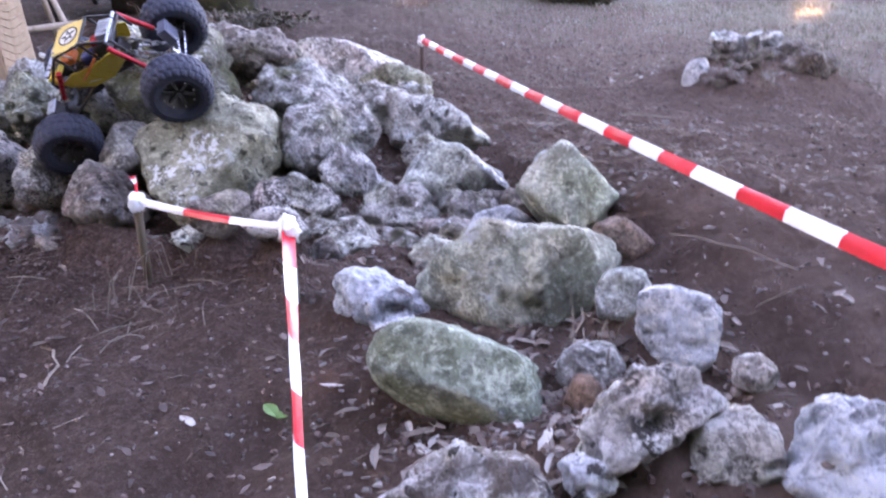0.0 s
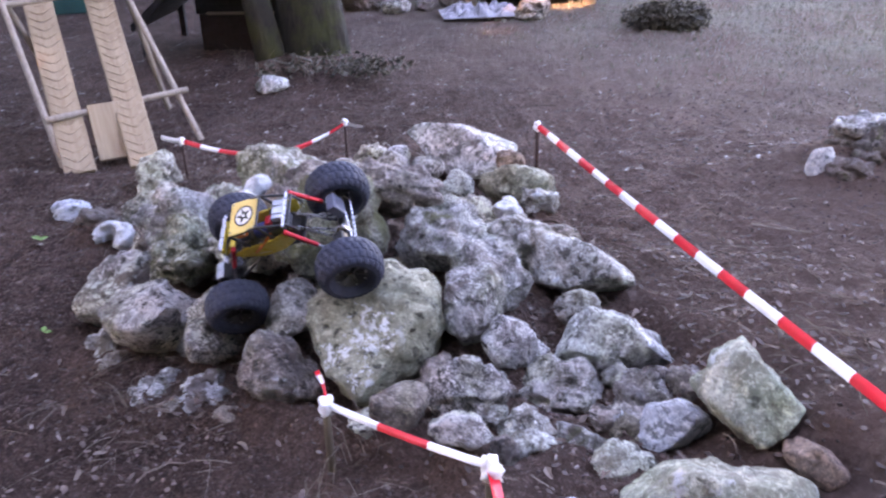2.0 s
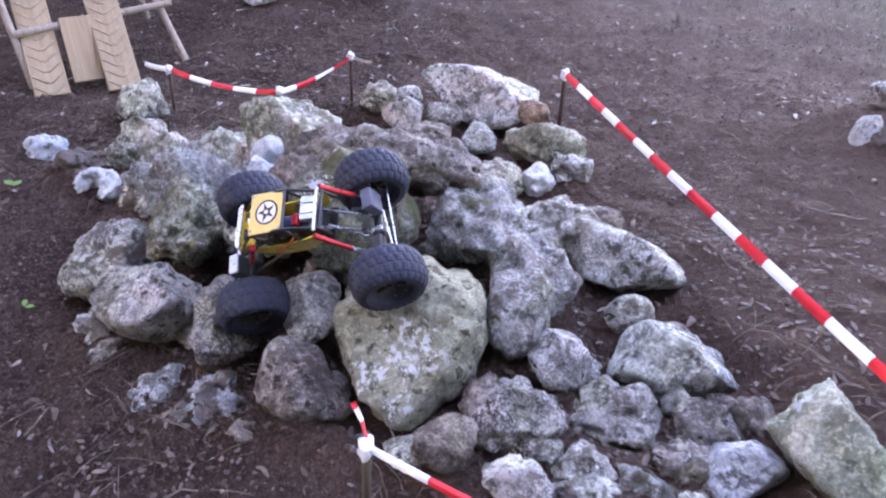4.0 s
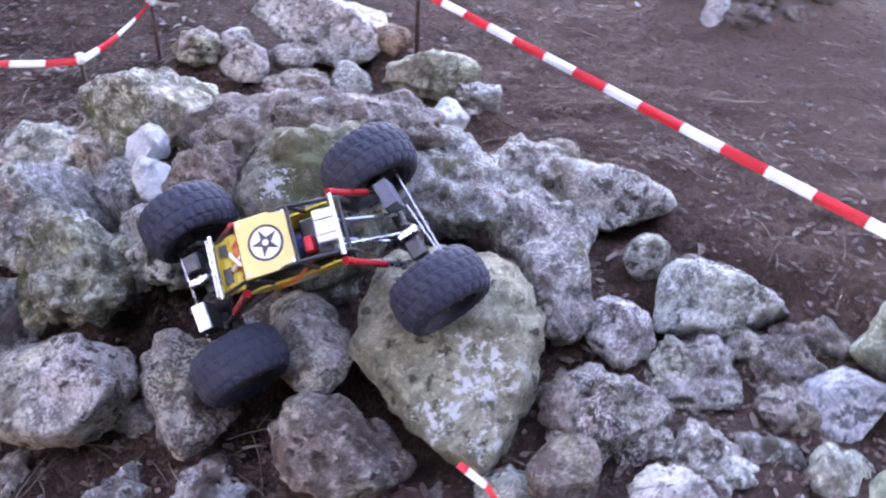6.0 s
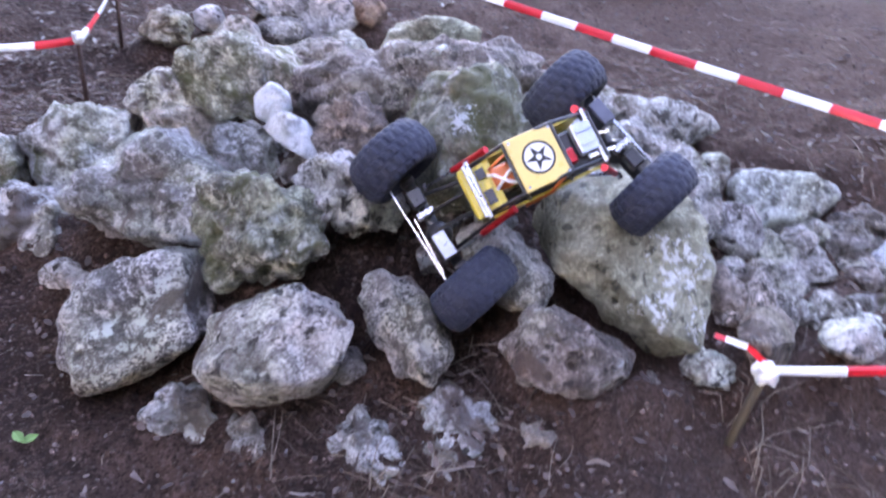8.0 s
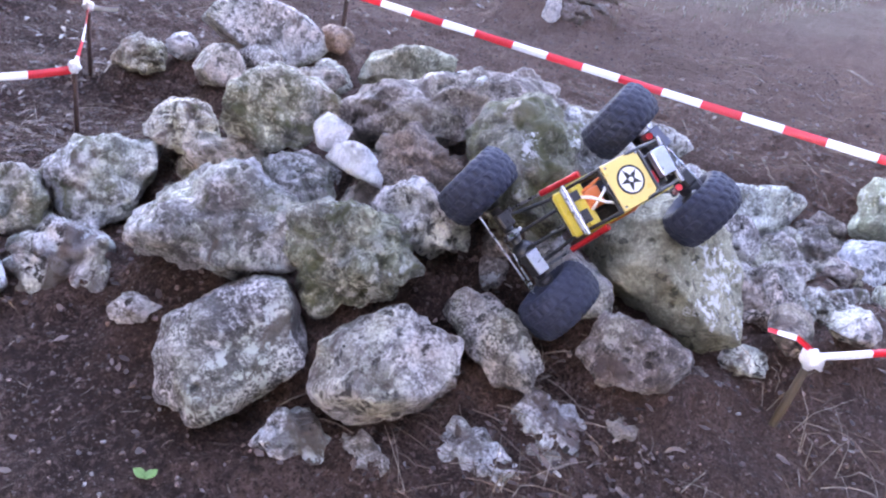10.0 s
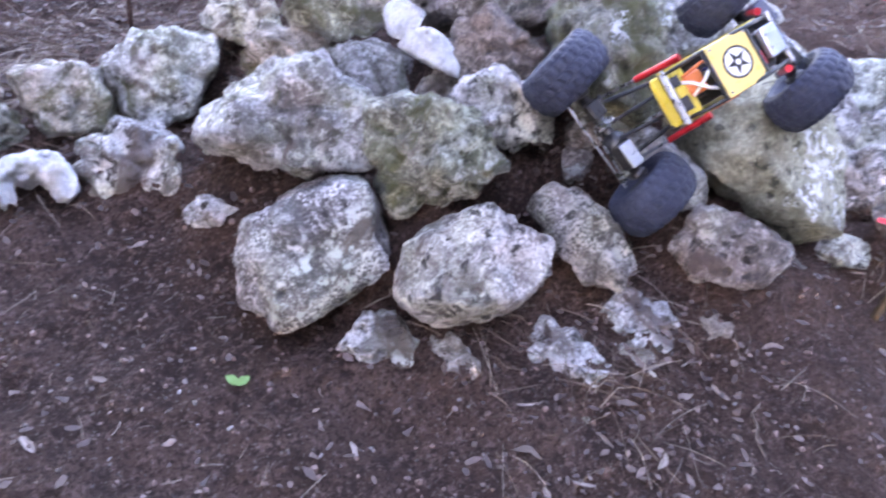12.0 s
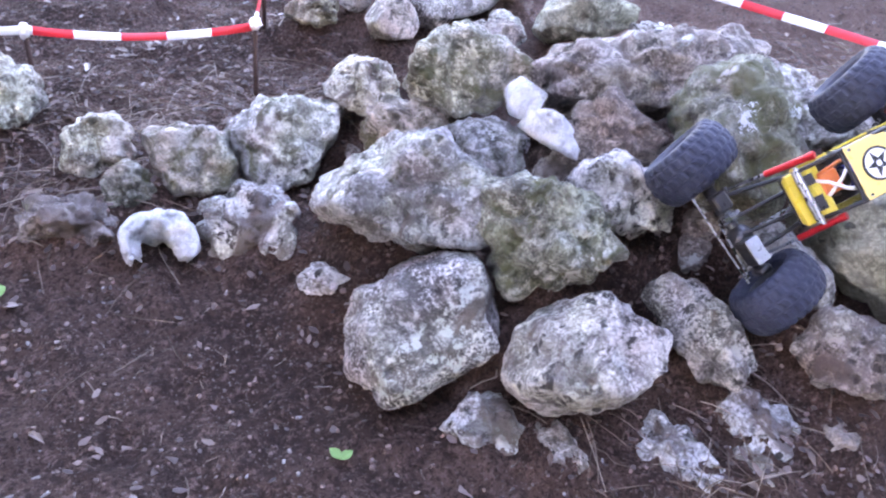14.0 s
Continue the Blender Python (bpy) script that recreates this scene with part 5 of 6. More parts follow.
ramp()


# ---------------------------------------------------------------- trees
def leaf_cloud(bm, centre, radius, count, size, rnd):
    """Many small bent leaves in an uneven clump."""
    for _ in range(count):
        d = Vector((rnd.gauss(0, 1), rnd.gauss(0, 1), rnd.gauss(0, 1))).normalized() * rnd.random() ** 0.45
        p = Vector(centre) + Vector((d.x * radius[0], d.y * radius[1], d.z * radius[2]))
        a = Vector((rnd.gauss(0, 1), rnd.gauss(0, 1), rnd.gauss(0, 0.7))).normalized()
        b = a.orthogonal().normalized()
        b.rotate(Matrix.Rotation(rnd.uniform(0, 6.3), 3, a))
        s = size * rnd.uniform(0.6, 1.4)
        n = a.cross(b) * s * 0.12
        vs = [bm.verts.new(p + q) for q in (-a * s * 0.5, b * s * 0.26 + n, a * s * 0.5, -b * s * 0.26 + n)]
        bm.faces.new((vs[0], vs[1], vs[2]))
        bm.faces.new((vs[0], vs[2], vs[3]))


def tree(at, tall, girth, material, clumps, label, seed, lean=(0.0, 0.0), leaf=0.16, each=420):
    rnd = random.Random(seed)
    ob = thing("tree", at, label, "tree", "trees of the grove")
    pts, radii = [], []
    for k in range(9):
        u = k / 8
        pts.append((lean[0] * u + 0.10 * girth * rnd.uniform(-1, 1), lean[1] * u + 0.10 * girth * rnd.uniform(-1, 1), tall * u - 0.2 * (k == 0)))
        radii.append(girth * (1.0 - 0.72 * u) * (1.35 if k == 0 else 1.0))
    bm = tube(pts, radii, 14)
    for v in bm.verts:
        v.co += Vector((v.co.x - lean[0] * v.co.z / tall, v.co.y - lean[1] * v.co.z / tall, 0)) * 0.22 * noise.noise(Vector((v.co.x * 4, v.co.y * 4, v.co.z * 0.8 + seed)))
    trunk = part("trunk", bm, material, ob, smooth=True)
    crown = bmesh.new()
    for cx, cy, cz, r in clumps:
        leaf_cloud(crown, (cx, cy, cz), (r, r, r * 0.75), each, leaf, rnd)
        start = Vector(pts[min(8, max(2, int(cz / tall * 6)))])
        part("limb", tube([start, start.lerp(Vector((cx, cy, cz)), 0.5) + Vector((0, 0, 0.15)), (cx, cy, cz)], [girth * 0.30, girth * 0.2, girth * 0.07], 7), material, ob, smooth=True)
    part("crown", crown, LEAVES, ob, "loose green leaf clumps")
    return ob


# the double-stemmed tree by the shed
# the last four clumps, out of view, are added to darken the soil below
tree(pose(-1.36, 5.22, 0.0), 7.0, 0.185, BARK_DARK, [(0.3, 0.2, 6.6, 1.6), (-0.9, 0.8, 6.0, 1.4), (1.1, -0.5, 5.8, 1.3), (-0.4, -1.0, 7.4, 1.4), (0.0, -1.8, 5.6, 1.5), (-1.5, -1.3, 6.0, 1.5), (-0.8, -2.7, 6.4, 1.4), (1.2, -1.9, 6.6, 1.3)], "thick dark mossy tree trunk beside the shed", 5, (-0.5, 0.3), 0.2)
tree(pose(-1.56, 5.06, 0.0), 6.0, 0.078, BARK_DARK, [(-1.0, 0.4, 5.6, 1.2), (-1.7, -0.4, 5.2, 1.0)], "thinner leaning dark stem beside the thick trunk", 6, (-1.3, 0.2), 0.2)
# grove beyond the clearing
far_tree = tree(pose(-1.75, 10.4, 0.05), 9.0, 0.17, BARK_RED, [(0.2, 0, 7.2, 1.7), (-0.9, 0.7, 8.2, 1.5), (0.9, -0.6, 8.6, 1.5), (0.1, 0.3, 9.6, 1.3)], "tall reddish pine trunk in the grove", 7, (0.2, 0.3), 0.22, 300)
thin_tree = tree(pose(-3.3, 11.5, 0.05), 7.5, 0.07, BARK_GREY, [(0.2, 0, 5.8, 1.2), (-0.5, 0.4, 6.8, 1.1), (0.4, -0.3, 7.5, 1.0)], "slim grey tree in the grove", 8, (0.5, 0.1), 0.2, 260)
grove = random.Random(21)
for k in range(26):
    x, y = -9.0 + k * 0.40 + grove.uniform(-0.4, 0.4), grove.uniform(12.5, 21) + (6 if k > 20 else 0)
    m = pose(x, y, height(x, y), grove.uniform(-3, 3), grove.uniform(-3, 3), grove.uniform(0, 360)) @ Matrix.Scale(grove.uniform(0.8, 1.25), 4)
    t = copy_thing(far_tree if k % 3 == 0 else thin_tree, Matrix())
    t.matrix_basis = m
for x, y, wide in ((-1.30, 12.2, 0.75), (-1.02, 12.9, 0.9), (-0.72, 12.4, 0.65), (-4.05, 11.6, 1.3), (-4.60, 10.8, 1.6), (-2.35, 12.6, 0.9)):
    t = copy_thing(thin_tree, Matrix())
    t.matrix_basis = pose(x, y, height(x, y), 2 * math.sin(9 * x), 2 * math.cos(7 * x), 70 * x) @ Matrix.Diagonal((wide, wide, 1.0, 1.0))
# tall unseen trees added behind camera to shade the clearing: two rows, narrow gaps
shade = random.Random(4)
for k in range(17):
    x, y = -17.0 + 1.55 * k + shade.uniform(-0.3, 0.3), -6.0 + (1.6 if k % 2 else -0.6) + shade.uniform(-0.4, 0.4)
    tall = shade.uniform(11.5, 14.5)
    aside = {4: -0.8, 6: 0.4}.get(k)
    clumps = [(shade.uniform(-0.8, 0.8), shade.uniform(-0.8, 0.8), 2.2 + 7.2 * i / 7, 1.6) for i in range(8)]
    clumps += [(shade.uniform(-0.3, 0.3), shade.uniform(-0.4, 0.4), 10.2 + (tall - 9.4) * i / 2, 1.15 - 0.2 * i) for i in range(3)]
    # low clumps added to keep warm horizon light off the rocks
    skirt = [(shade.uniform(-0.9, 0.9), shade.uniform(-0.7, 0.7), 1.0, 1.5) for _ in range(2)]
    # two trees cut short so that sun streaks reach the track
    if k in (5, 7):
        clumps, tall = clumps[:4], 6.0
    if aside is not None:
        clumps = clumps[:4] + [(aside, cy, cz, 1.2) for _, cy, cz, _ in clumps[4:]]
    leafy = tree(pose(x, y, 0), tall, 0.24, BARK_RED, skirt + clumps, "unseen tall leafy tree added to shade the clearing", 300 + k, (0.3, 0.2), 0.40, 330)
x = -28.65
for k in range(19):
    x += {8: 3.5, 9: 1.0, 10: 3.2}.get(k, 1.75)
    aside, r = {7: (-0.35, 1.05), 8: (0.4, 1.05), 9: (-0.2, 1.1)}.get(k, (0.0, 1.45))
    clumps = [(aside + shade.uniform(-0.2, 0.2), shade.uniform(-0.9, 0.9), 2.2 + 1.55 * i, r) for i in range(15)]
    tree(pose(x, -10.5, 0), 23.0, 0.30, BARK_RED, clumps, "unseen very tall leafy tree added to block the sun", 340 + k, (0.2, 0.2), 0.5, 330)
# unseen low trees added where sun leaked through the second row
for k, x in enumerate((-12.9, -8.5)):
    clumps = [(shade.uniform(-0.3, 0.3), shade.uniform(-0.9, 0.9), 1.2 + 1.2 * i, 1.5) for i in range(6)]
    tree(pose(x, -10.0, 0), 7.5, 0.15, BARK_RED, clumps, "unseen low leafy tree added to stop sun leaks", 370 + k, (0.1, 0.1), 0.4, 420)
# unseen copies added on both sides of the clearing to hold back low skylight
for k in range(26):
    if k < 9:
        x, y = -11.5 + shade.uniform(-2, 1.5), 5.0 + 1.25 * k
    elif k < 14:
        x, y = -7.8 + shade.uniform(-0.6, 0.3), 2.5 + 1.5 * (k - 9)
    else:
        x, y = 19.0 + shade.uniform(-2, 3), -4.0 + 2.6 * (k - 14)
    t = copy_thing(leafy, Matrix())
    t.matrix_basis = pose(x, y, height(x, y), 0, 0, shade.uniform(0, 360)) @ Matrix.Scale(shade.uniform(0.75, 1.05), 4)


# ---------------------------------------------------------------- scrub
def bush(x, y, rx, ry, rz, material, count, size, seed, label):
    rnd = random.Random(seed)
    z = height(x, y)
    ob = thing("bush", pose(x, y, z), label, "bush")
    bm = bmesh.new()
    for k in range(7):
        a = rnd.uniform(0, 6.3)
        u = rnd.random() ** 0.5 * 0.62
        leaf_cloud(bm, (rx * u * math.cos(a), ry * u * math.sin(a), rz * 0.42), (rx * 0.5, ry * 0.5, rz * rnd.uniform(0.45, 0.7)), count // 7, size, rnd)
    for v in bm.verts:
        v.co.z = max(v.co.z, -0.03)
    part("foliage", bm, material, ob)
    for k in range(6):
        a = k * 1.05
        part("stem", tube([(0.1 * rx * math.cos(a), 0.1 * ry * math.sin(a), -0.05), (0.4 * rx * math.cos(a), 0.4 * ry * math.sin(a), rz * 0.5), (0.6 * rx * math.cos(a + 0.3), 0.6 * ry * math.sin(a + 0.3), rz * 0.9)], [0.012, 0.008, 0.003], 6), BARK_GREY, ob)
    return ob


bush(1.00, 6.25, 0.38, 0.30, 0.19, BUSH_DARK, 4200, 0.034, 1, "low dry dark bush in the clearing")
scrub = random.Random(9)
for k in range(18):
    x, y = -8.5 + k * 0.62 + scrub.uniform(-0.2, 0.2), scrub.uniform(11.0, 15.0)
    if -1.3 < x < 3.4:
        y = scrub.uniform(15, 18)
    bush(x, y, scrub.uniform(0.7, 1.3), scrub.uniform(0.6, 1.0), scrub.uniform(0.8, 2.2), PALE_SCRUB if k % 3 else SCRUB, 1500, 0.085, 50 + k, "green undergrowth at the edge of the grove")
bush(-1.50, 9.4, 0.24, 0.2, 0.34, SPROUT, 260, 0.09, 91, "yellow-green shrub behind the trunk")
bush(-1.22, 4.78, 0.50, 0.26, 0.09, BUSH_DARK, 520, 0.035, 93, "tangle of dry dark twigs on the mound")
bush(-2.95, 8.6, 0.6, 0.4, 0.8, SCRUB, 700, 0.09, 92, "pale scrub behind the shed")


# ---------------------------------------------------------------- shed behind the trees
def shed():
    ob = thing("shed", pose(-1.86, 5.85, height(-1.86, 5.85)) @ Matrix.Scale(0.80, 4), "low dark wooden shelter with sagging sloped roof", "shed")
    part("wall", box(0.66, 0.05, 0.36, 0.006), RED_BOARD, ob, "dark red lower boards", pose(-0.10, -0.28, 0.12))
    part("wall", box(0.80, 0.05, 0.50, 0.006), DARKWOOD, ob, "black upper boards", pose(-0.06, -0.26, 0.55))
    part("wall", box(0.05, 0.62, 0.62, 0.006), DARKWOOD, ob, "black side boards", pose(-0.42, 0.07, 0.28))
    part("wall", box(0.05, 0.62, 0.62, 0.006), DARKWOOD, ob, "black side boards", pose(0.40, 0.07, 0.28))
    part("batten", box(0.60, 0.018, 0.022, 0.004), OLDWOOD, ob, "grey batten", pose(-0.06, -0.315, 0.31))
    for s, x in ((-1, -0.44), (1, 0.44)):
        long = 1.18 if s < 0 else 0.80
        x += 0.0 if s < 0 else -0.15
        roof = part("roof", box(long, 1.10, 0.035, 0.006), DARKWOOD, ob, "black sagging roof sheet", pose(x, -0.05, 0.60 if s < 0 else 0.72, 0, s * 39, 0))
        for k in range(5):
            part("lath", box(long - 0.02, 0.035, 0.022, 0.004), DARKWOOD, roof, at=pose(0, -0.50 + 0.24 * k, 0.027, 0, 0, 2 - k))
    part("post", box(0.055, 0.055, 0.36, 0.006), DARKWOOD, ob, "dark corner post", pose(-0.84, -0.50, 0.10))
    part("post", box(0.055, 0.055, 0.36, 0.006), DARKWOOD, ob, "dark corner post", pose(-0.84, 0.40, 0.10))
    return ob


shed()


def bench(x, y, z, sx, sy, label):
    ob = thing("work_table", pose(x, y, height(x, y), 0, 0, 8), label, "table")
    part("tabletop", box(sx, sy, 0.03, 0.004), PALLET_WOOD, ob, at=pose(0, 0, z))
    for a in (-1, 1):
        for b in (-1, 1):
            part("leg", box(0.05, 0.05, z, 0.004), OLDWOOD, ob, at=pose(a * (sx / 2 - 0.06), b * (sy / 2 - 0.06), z / 2 - 0.02))
    return ob


bench(-3.75, 8.6, 0.62, 0.95, 0.5, "pale wooden table behind the shed")


# ---------------------------------------------------------------- pallets
def pallet(at, label, wood):
    """A wooden pallet: deck boards, bearers, blocks, skids; origin under its middle."""
    ob = thing("pallet", at, label, "pallet", "pallets by the track")
    board = None
    for k in range(7):
        m = pose(0, -0.36 + 0.12 * k, 0.133)
        board = part("deck_board", box(1.1, 0.088, 0.02, 0.003), wood, ob, at=m) if board is None else (again("deck_board", board, ob, m) and board)
    bearer = None
    for x in (-0.5, 0, 0.5):
        m = pose(x, 0, 0.113)
        bearer = part("bearer", box(0.10, 0.80, 0.02, 0.003), wood, ob, at=m) if bearer is None else (again("bearer", bearer, ob, m) and bearer)
    block = skid = None
    for y in (-0.35, 0, 0.35):
        for x in (-0.5, 0, 0.5):
            m = pose(x, y, 0.062)
            block = part("block", box(0.10, 0.095, 0.082, 0.004), wood, ob, at=m) if block is None else (again("block", block, ob, m) and block)
        m = pose(0, y, 0.0105)
        skid = part("skid", box(1.1, 0.095, 0.021, 0.003), wood, ob, at=m) if skid is None else (again("skid", skid, ob, m) and skid)
    return ob


pz = height(0, 7.6)
low = pallet(pose(0.03, 7.62, pz - 0.02, 0, 0, 4), "worn wooden pallet at the bottom of a stack", PALLET_WOOD)
copy_thing(low, pose(0.10, 7.60, pz + 0.122, 0, 0, -3))
tagged(copy_thing(low, pose(-0.07, 7.64, pz + 0.264, 0, 0, 2)), "sunlit wooden pallet on top of the stack")
pallet(pose(-0.68, 8.35, pz + 0.13, 4, 0, 10), "weathered grey pallet laid as a low table", GREYWOOD)
for x, y in ((-1.15, 8.05), (-0.42, 8.15), (-1.2, 8.6), (-0.45, 8.65)):
    b = box(0.14, 0.14, 0.16, 0.006)
    tagged(part("wooden_block", b, OLDWOOD, at=pose(x, y, pz + 0.055, 0, 0, 12)), "rough wooden block under the pallet", "block", "blocks under the pallet")


crate = thing("plastic_crate", pose(-3.86, 7.30, height(-3.86, 7.30), 0, 0, 12), "teal plastic crate standing behind the ramp", "crate")
for s in (-1, 1):
    part("side", box(0.46, 0.02, 0.34, 0.006), TEAL, crate, at=pose(0, s * 0.16, 0.17))
    part("side", box(0.02, 0.30, 0.34, 0.006), TEAL, crate, at=pose(s * 0.22, 0, 0.17))
part("bottom", box(0.42, 0.30, 0.02, 0.004), TEAL, crate, at=pose(0, 0, 0.02))


# ---------------------------------------------------------------- pickup truck
def wheel_big(parent, at):
    w = part("wheel", lathe([(r * 0.83, y) for r, y in ((0.20, -0.09), (0.205, -0.10), (0.15, -0.085), (0.06, -0.06), (0.0, -0.06), (0.0, 0.06), (0.06, 0.06), (0.15, 0.085), (0.205, 0.10), (0.20, 0.09))], 28), HUBGREY, parent, "grey steel rim", at, True)
    bm = lathe([(r * 0.83, y) for r, y in ((0.20, -0.10), (0.24, -0.125), (0.31, -0.12), (0.345, -0.09), (0.35, 0.0), (0.345, 0.09), (0.31, 0.12), (0.24, 0.125), (0.20, 0.10))], 40)
    for k in range(30):
        for s in (-1, 1):
            box(0.02, 0.075, 0.03, 0, Matrix.Rotation((k + 0.25 * s) * math.tau / 30, 4, "Y") @ Matrix.Translation((0.288, s * 0.06, 0)), bm)
    part("tyre", bm, RUBBER, w, "black off-road tyre")
    return w


def side_shape(outline, y0, y1, bevel=0.03):
    """A body part drawn in side view as (x, z) and given its width."""
    bm = bmesh.new()
    rings = [[bm.verts.new((x, y, z)) for x, z in outline] for y in (y0, y1)]
    bm.faces.new(rings[0])
    bm.faces.new(rings[1][::-1])
    n = len(outline)
    for k in range(n):
        bm.faces.new((rings[0][k], rings[1][k], rings[1][(k + 1) % n], rings[0][(k + 1) % n]))
    bmesh.ops.recalc_face_normals(bm, faces=bm.faces[:])
    bmesh.ops.bevel(bm, geom=bm.edges[:], offset=bevel, segments=2, profile=0.6, affect="EDGES")
    return bm


def arched(x0, x1, bottom, top0, top1, wheel, r=0.33):
    """Side outline of a body part with a wheel cut-out."""
    line = [(x0, bottom), (x0, top0), (x1, top1), (x1, bottom)]
    for k in range(9):
        a = math.pi * k / 8
        line.append((wheel + r * math.cos(a), bottom + r * 0.95 * math.sin(a)))
    return line


def truck():
    ob = thing("pickup_truck", pose(1.22, 12.70, height(2.0, 11.4) + 0.285, 0, 5.2, 210), "dark green off-road pickup truck parked on the track", "truck")
    half = 0.72
    part("chassis", box(3.3, 0.75, 0.12, 0.02), BLACK, ob, at=pose(0.90, half, 0.05))
    part("bed", side_shape(arched(-0.95, 0.66, 0.03, 0.60, 0.60, 0.0), -0.06, 1.50, 0.025), TRUCK_GREEN, ob, "dark green load bed")
    part("bed_rail", box(1.62, 0.05, 0.04, 0.01), BLACK, ob, at=pose(-0.14, 1.49, 0.62))
    part("bed_rail", box(1.62, 0.05, 0.04, 0.01), BLACK, ob, at=pose(-0.14, -0.05, 0.62))
    part("rear_bumper", box(0.10, 1.40, 0.12, 0.02), BLACK, ob, at=pose(-0.99, half, 0.10))
    part("cab", side_shape([(0.68, -0.02), (0.68, 0.62), (1.80, 0.58), (1.80, -0.02)], -0.07, 1.51, 0.03), TRUCK_GREEN, ob, "dark green cab")
    cab = part("greenhouse", side_shape([(0.72, 0.60), (0.80, 1.08), (1.38, 1.08), (1.78, 0.57)], 0.06, 1.38, 0.05), TRUCK_GREEN, ob, "dark green cab roof")
    for s, y in ((-1, 0.058), (1, 1.382)):
        part("side_window", side_shape([(0.84, 0.66), (0.88, 1.00), (1.32, 1.00), (1.58, 0.66)], y - 0.012, y + 0.012, 0.004), GLASS, cab, "dusty window")
    part("windscreen", box(0.02, 1.10, 0.46, 0.008), GLASS, cab, "dusty windscreen", pose(1.60, half, 0.84, 0, -38, 0))
    for s, y in ((-1, -0.075), (1, 1.515)):
        door = part("door", box(0.78, 0.03, 0.52, 0.015), TRUCK_GREEN, ob, "dark green door", pose(1.22, y, 0.31))
        part("door_handle", box(0.12, 0.03, 0.03, 0.008), BLACK, door, at=pose(-0.28, s * 0.02, 0.14))
        part("sill", box(0.92, 0.05, 0.06, 0.01), BLACK, ob, "black door sill", pose(1.24, y, 0.0))
        # reflection beside the door, laid on as a pale panel
        part("faded_panel", box(0.17, 0.02, 0.50, 0.01), TRUCK_SHEEN, ob, "green panel paled by a painted reflection", pose(0.74, y, 0.32))
    part("bonnet", side_shape(arched(1.82, 2.86, 0.03, 0.555, 0.40, 2.25), -0.05, 1.49, 0.05), TRUCK_GREEN, ob, "dark green bonnet and wings")
    # sky reflection on the bonnet, painted as a pale lid
    part("bonnet_lid", box(0.98, 1.02, 0.03, 0.012, segments=2), TRUCK_SHEEN, ob, "green bonnet lid paled by painted sky reflection", pose(2.33, half, 0.492, 0, 8.5, 0))
    part("bumper", box(0.12, 1.58, 0.14, 0.03, segments=2), BLACK, ob, "black front bumper", pose(2.92, half, 0.08))
    part("grille", box(0.03, 0.80, 0.16, 0.01), BLACK, ob, "black grille", pose(2.87, half, 0.25))
    for y in (0.14, 1.30):
        part("headlight", rod((2.84, y, 0.27), (2.89, y, 0.27), 0.085, sides=20), CHROME, ob, "round headlight")
    for x in (0.0, 2.25):
        for s, y in ((-1, -0.10), (1, 1.54)):
            wheel_big(ob, pose(x, y - s * 0.06, 0.0))
            arch = bmesh.new()
            for i in range(13):
                a = math.pi * i / 12
                box(0.09, 0.07, 0.03, 0, Matrix.Translation((0.345 * math.cos(a), 0, 0.33 * math.sin(a))) @ Matrix.Rotation(-(a - math.pi / 2), 4, "Y"), arch)
            part("wheel_arch", arch, BLACK, ob, "black wheel arch", pose(x, y - s * 0.015, 0.03))
    return ob


truck()


def sheet():
    """A crumpled plastic sheet on the ground."""
    bm = bmesh.new()
    n = 26
    grid = [[bm.verts.new(((i / n - 0.5) * 0.62, (j / n - 0.5) * 0.42, 0.03 + 0.17 * abs(lumps((i / n * 3, j / n * 2.2, 2.0), 0.7, 3)) * (1 - (2 * i / n - 1) ** 4) * (1 - (2 * j / n - 1) ** 4))) for i in range(n + 1)] for j in range(n + 1)]
    for j in range(n):
        for i in range(n):
            bm.faces.new((grid[j][i], grid[j][i + 1], grid[j + 1][i + 1], grid[j + 1][i]))
    return tagged(part("plastic_sheet", bm, SHEET, at=pose(-0.36, 6.80, height(-0.36, 6.80), 0, 0, 10)), "crumpled pale plastic sheet on the ground", "sheet")


sheet()


# ---------------------------------------------------------------- litter on the soil
def scatter(name, label, category, count, material, seed, make, zone):
    rnd = random.Random(seed)
    verts, faces = [], []
    for _ in range(count):
        x, y = zone(rnd)
        z = ground_z(x, y)
        vs, fs = make(rnd)
        yaw = rnd.uniform(0, math.tau)
        c, s = math.cos(yaw), math.sin(yaw)
        n = len(verts)
        verts += [(x + c * a - s * b, y + s * a + c * b, z + h) for a, b, h in vs]
        faces += [tuple(n + k for k in f) for f in fs]
    me = bpy.data.meshes.new(name)
    me.from_pydata(verts, [], faces)
    me.materials.append(material)
    return tagged(new(name, me), label, category, kind="stuff")


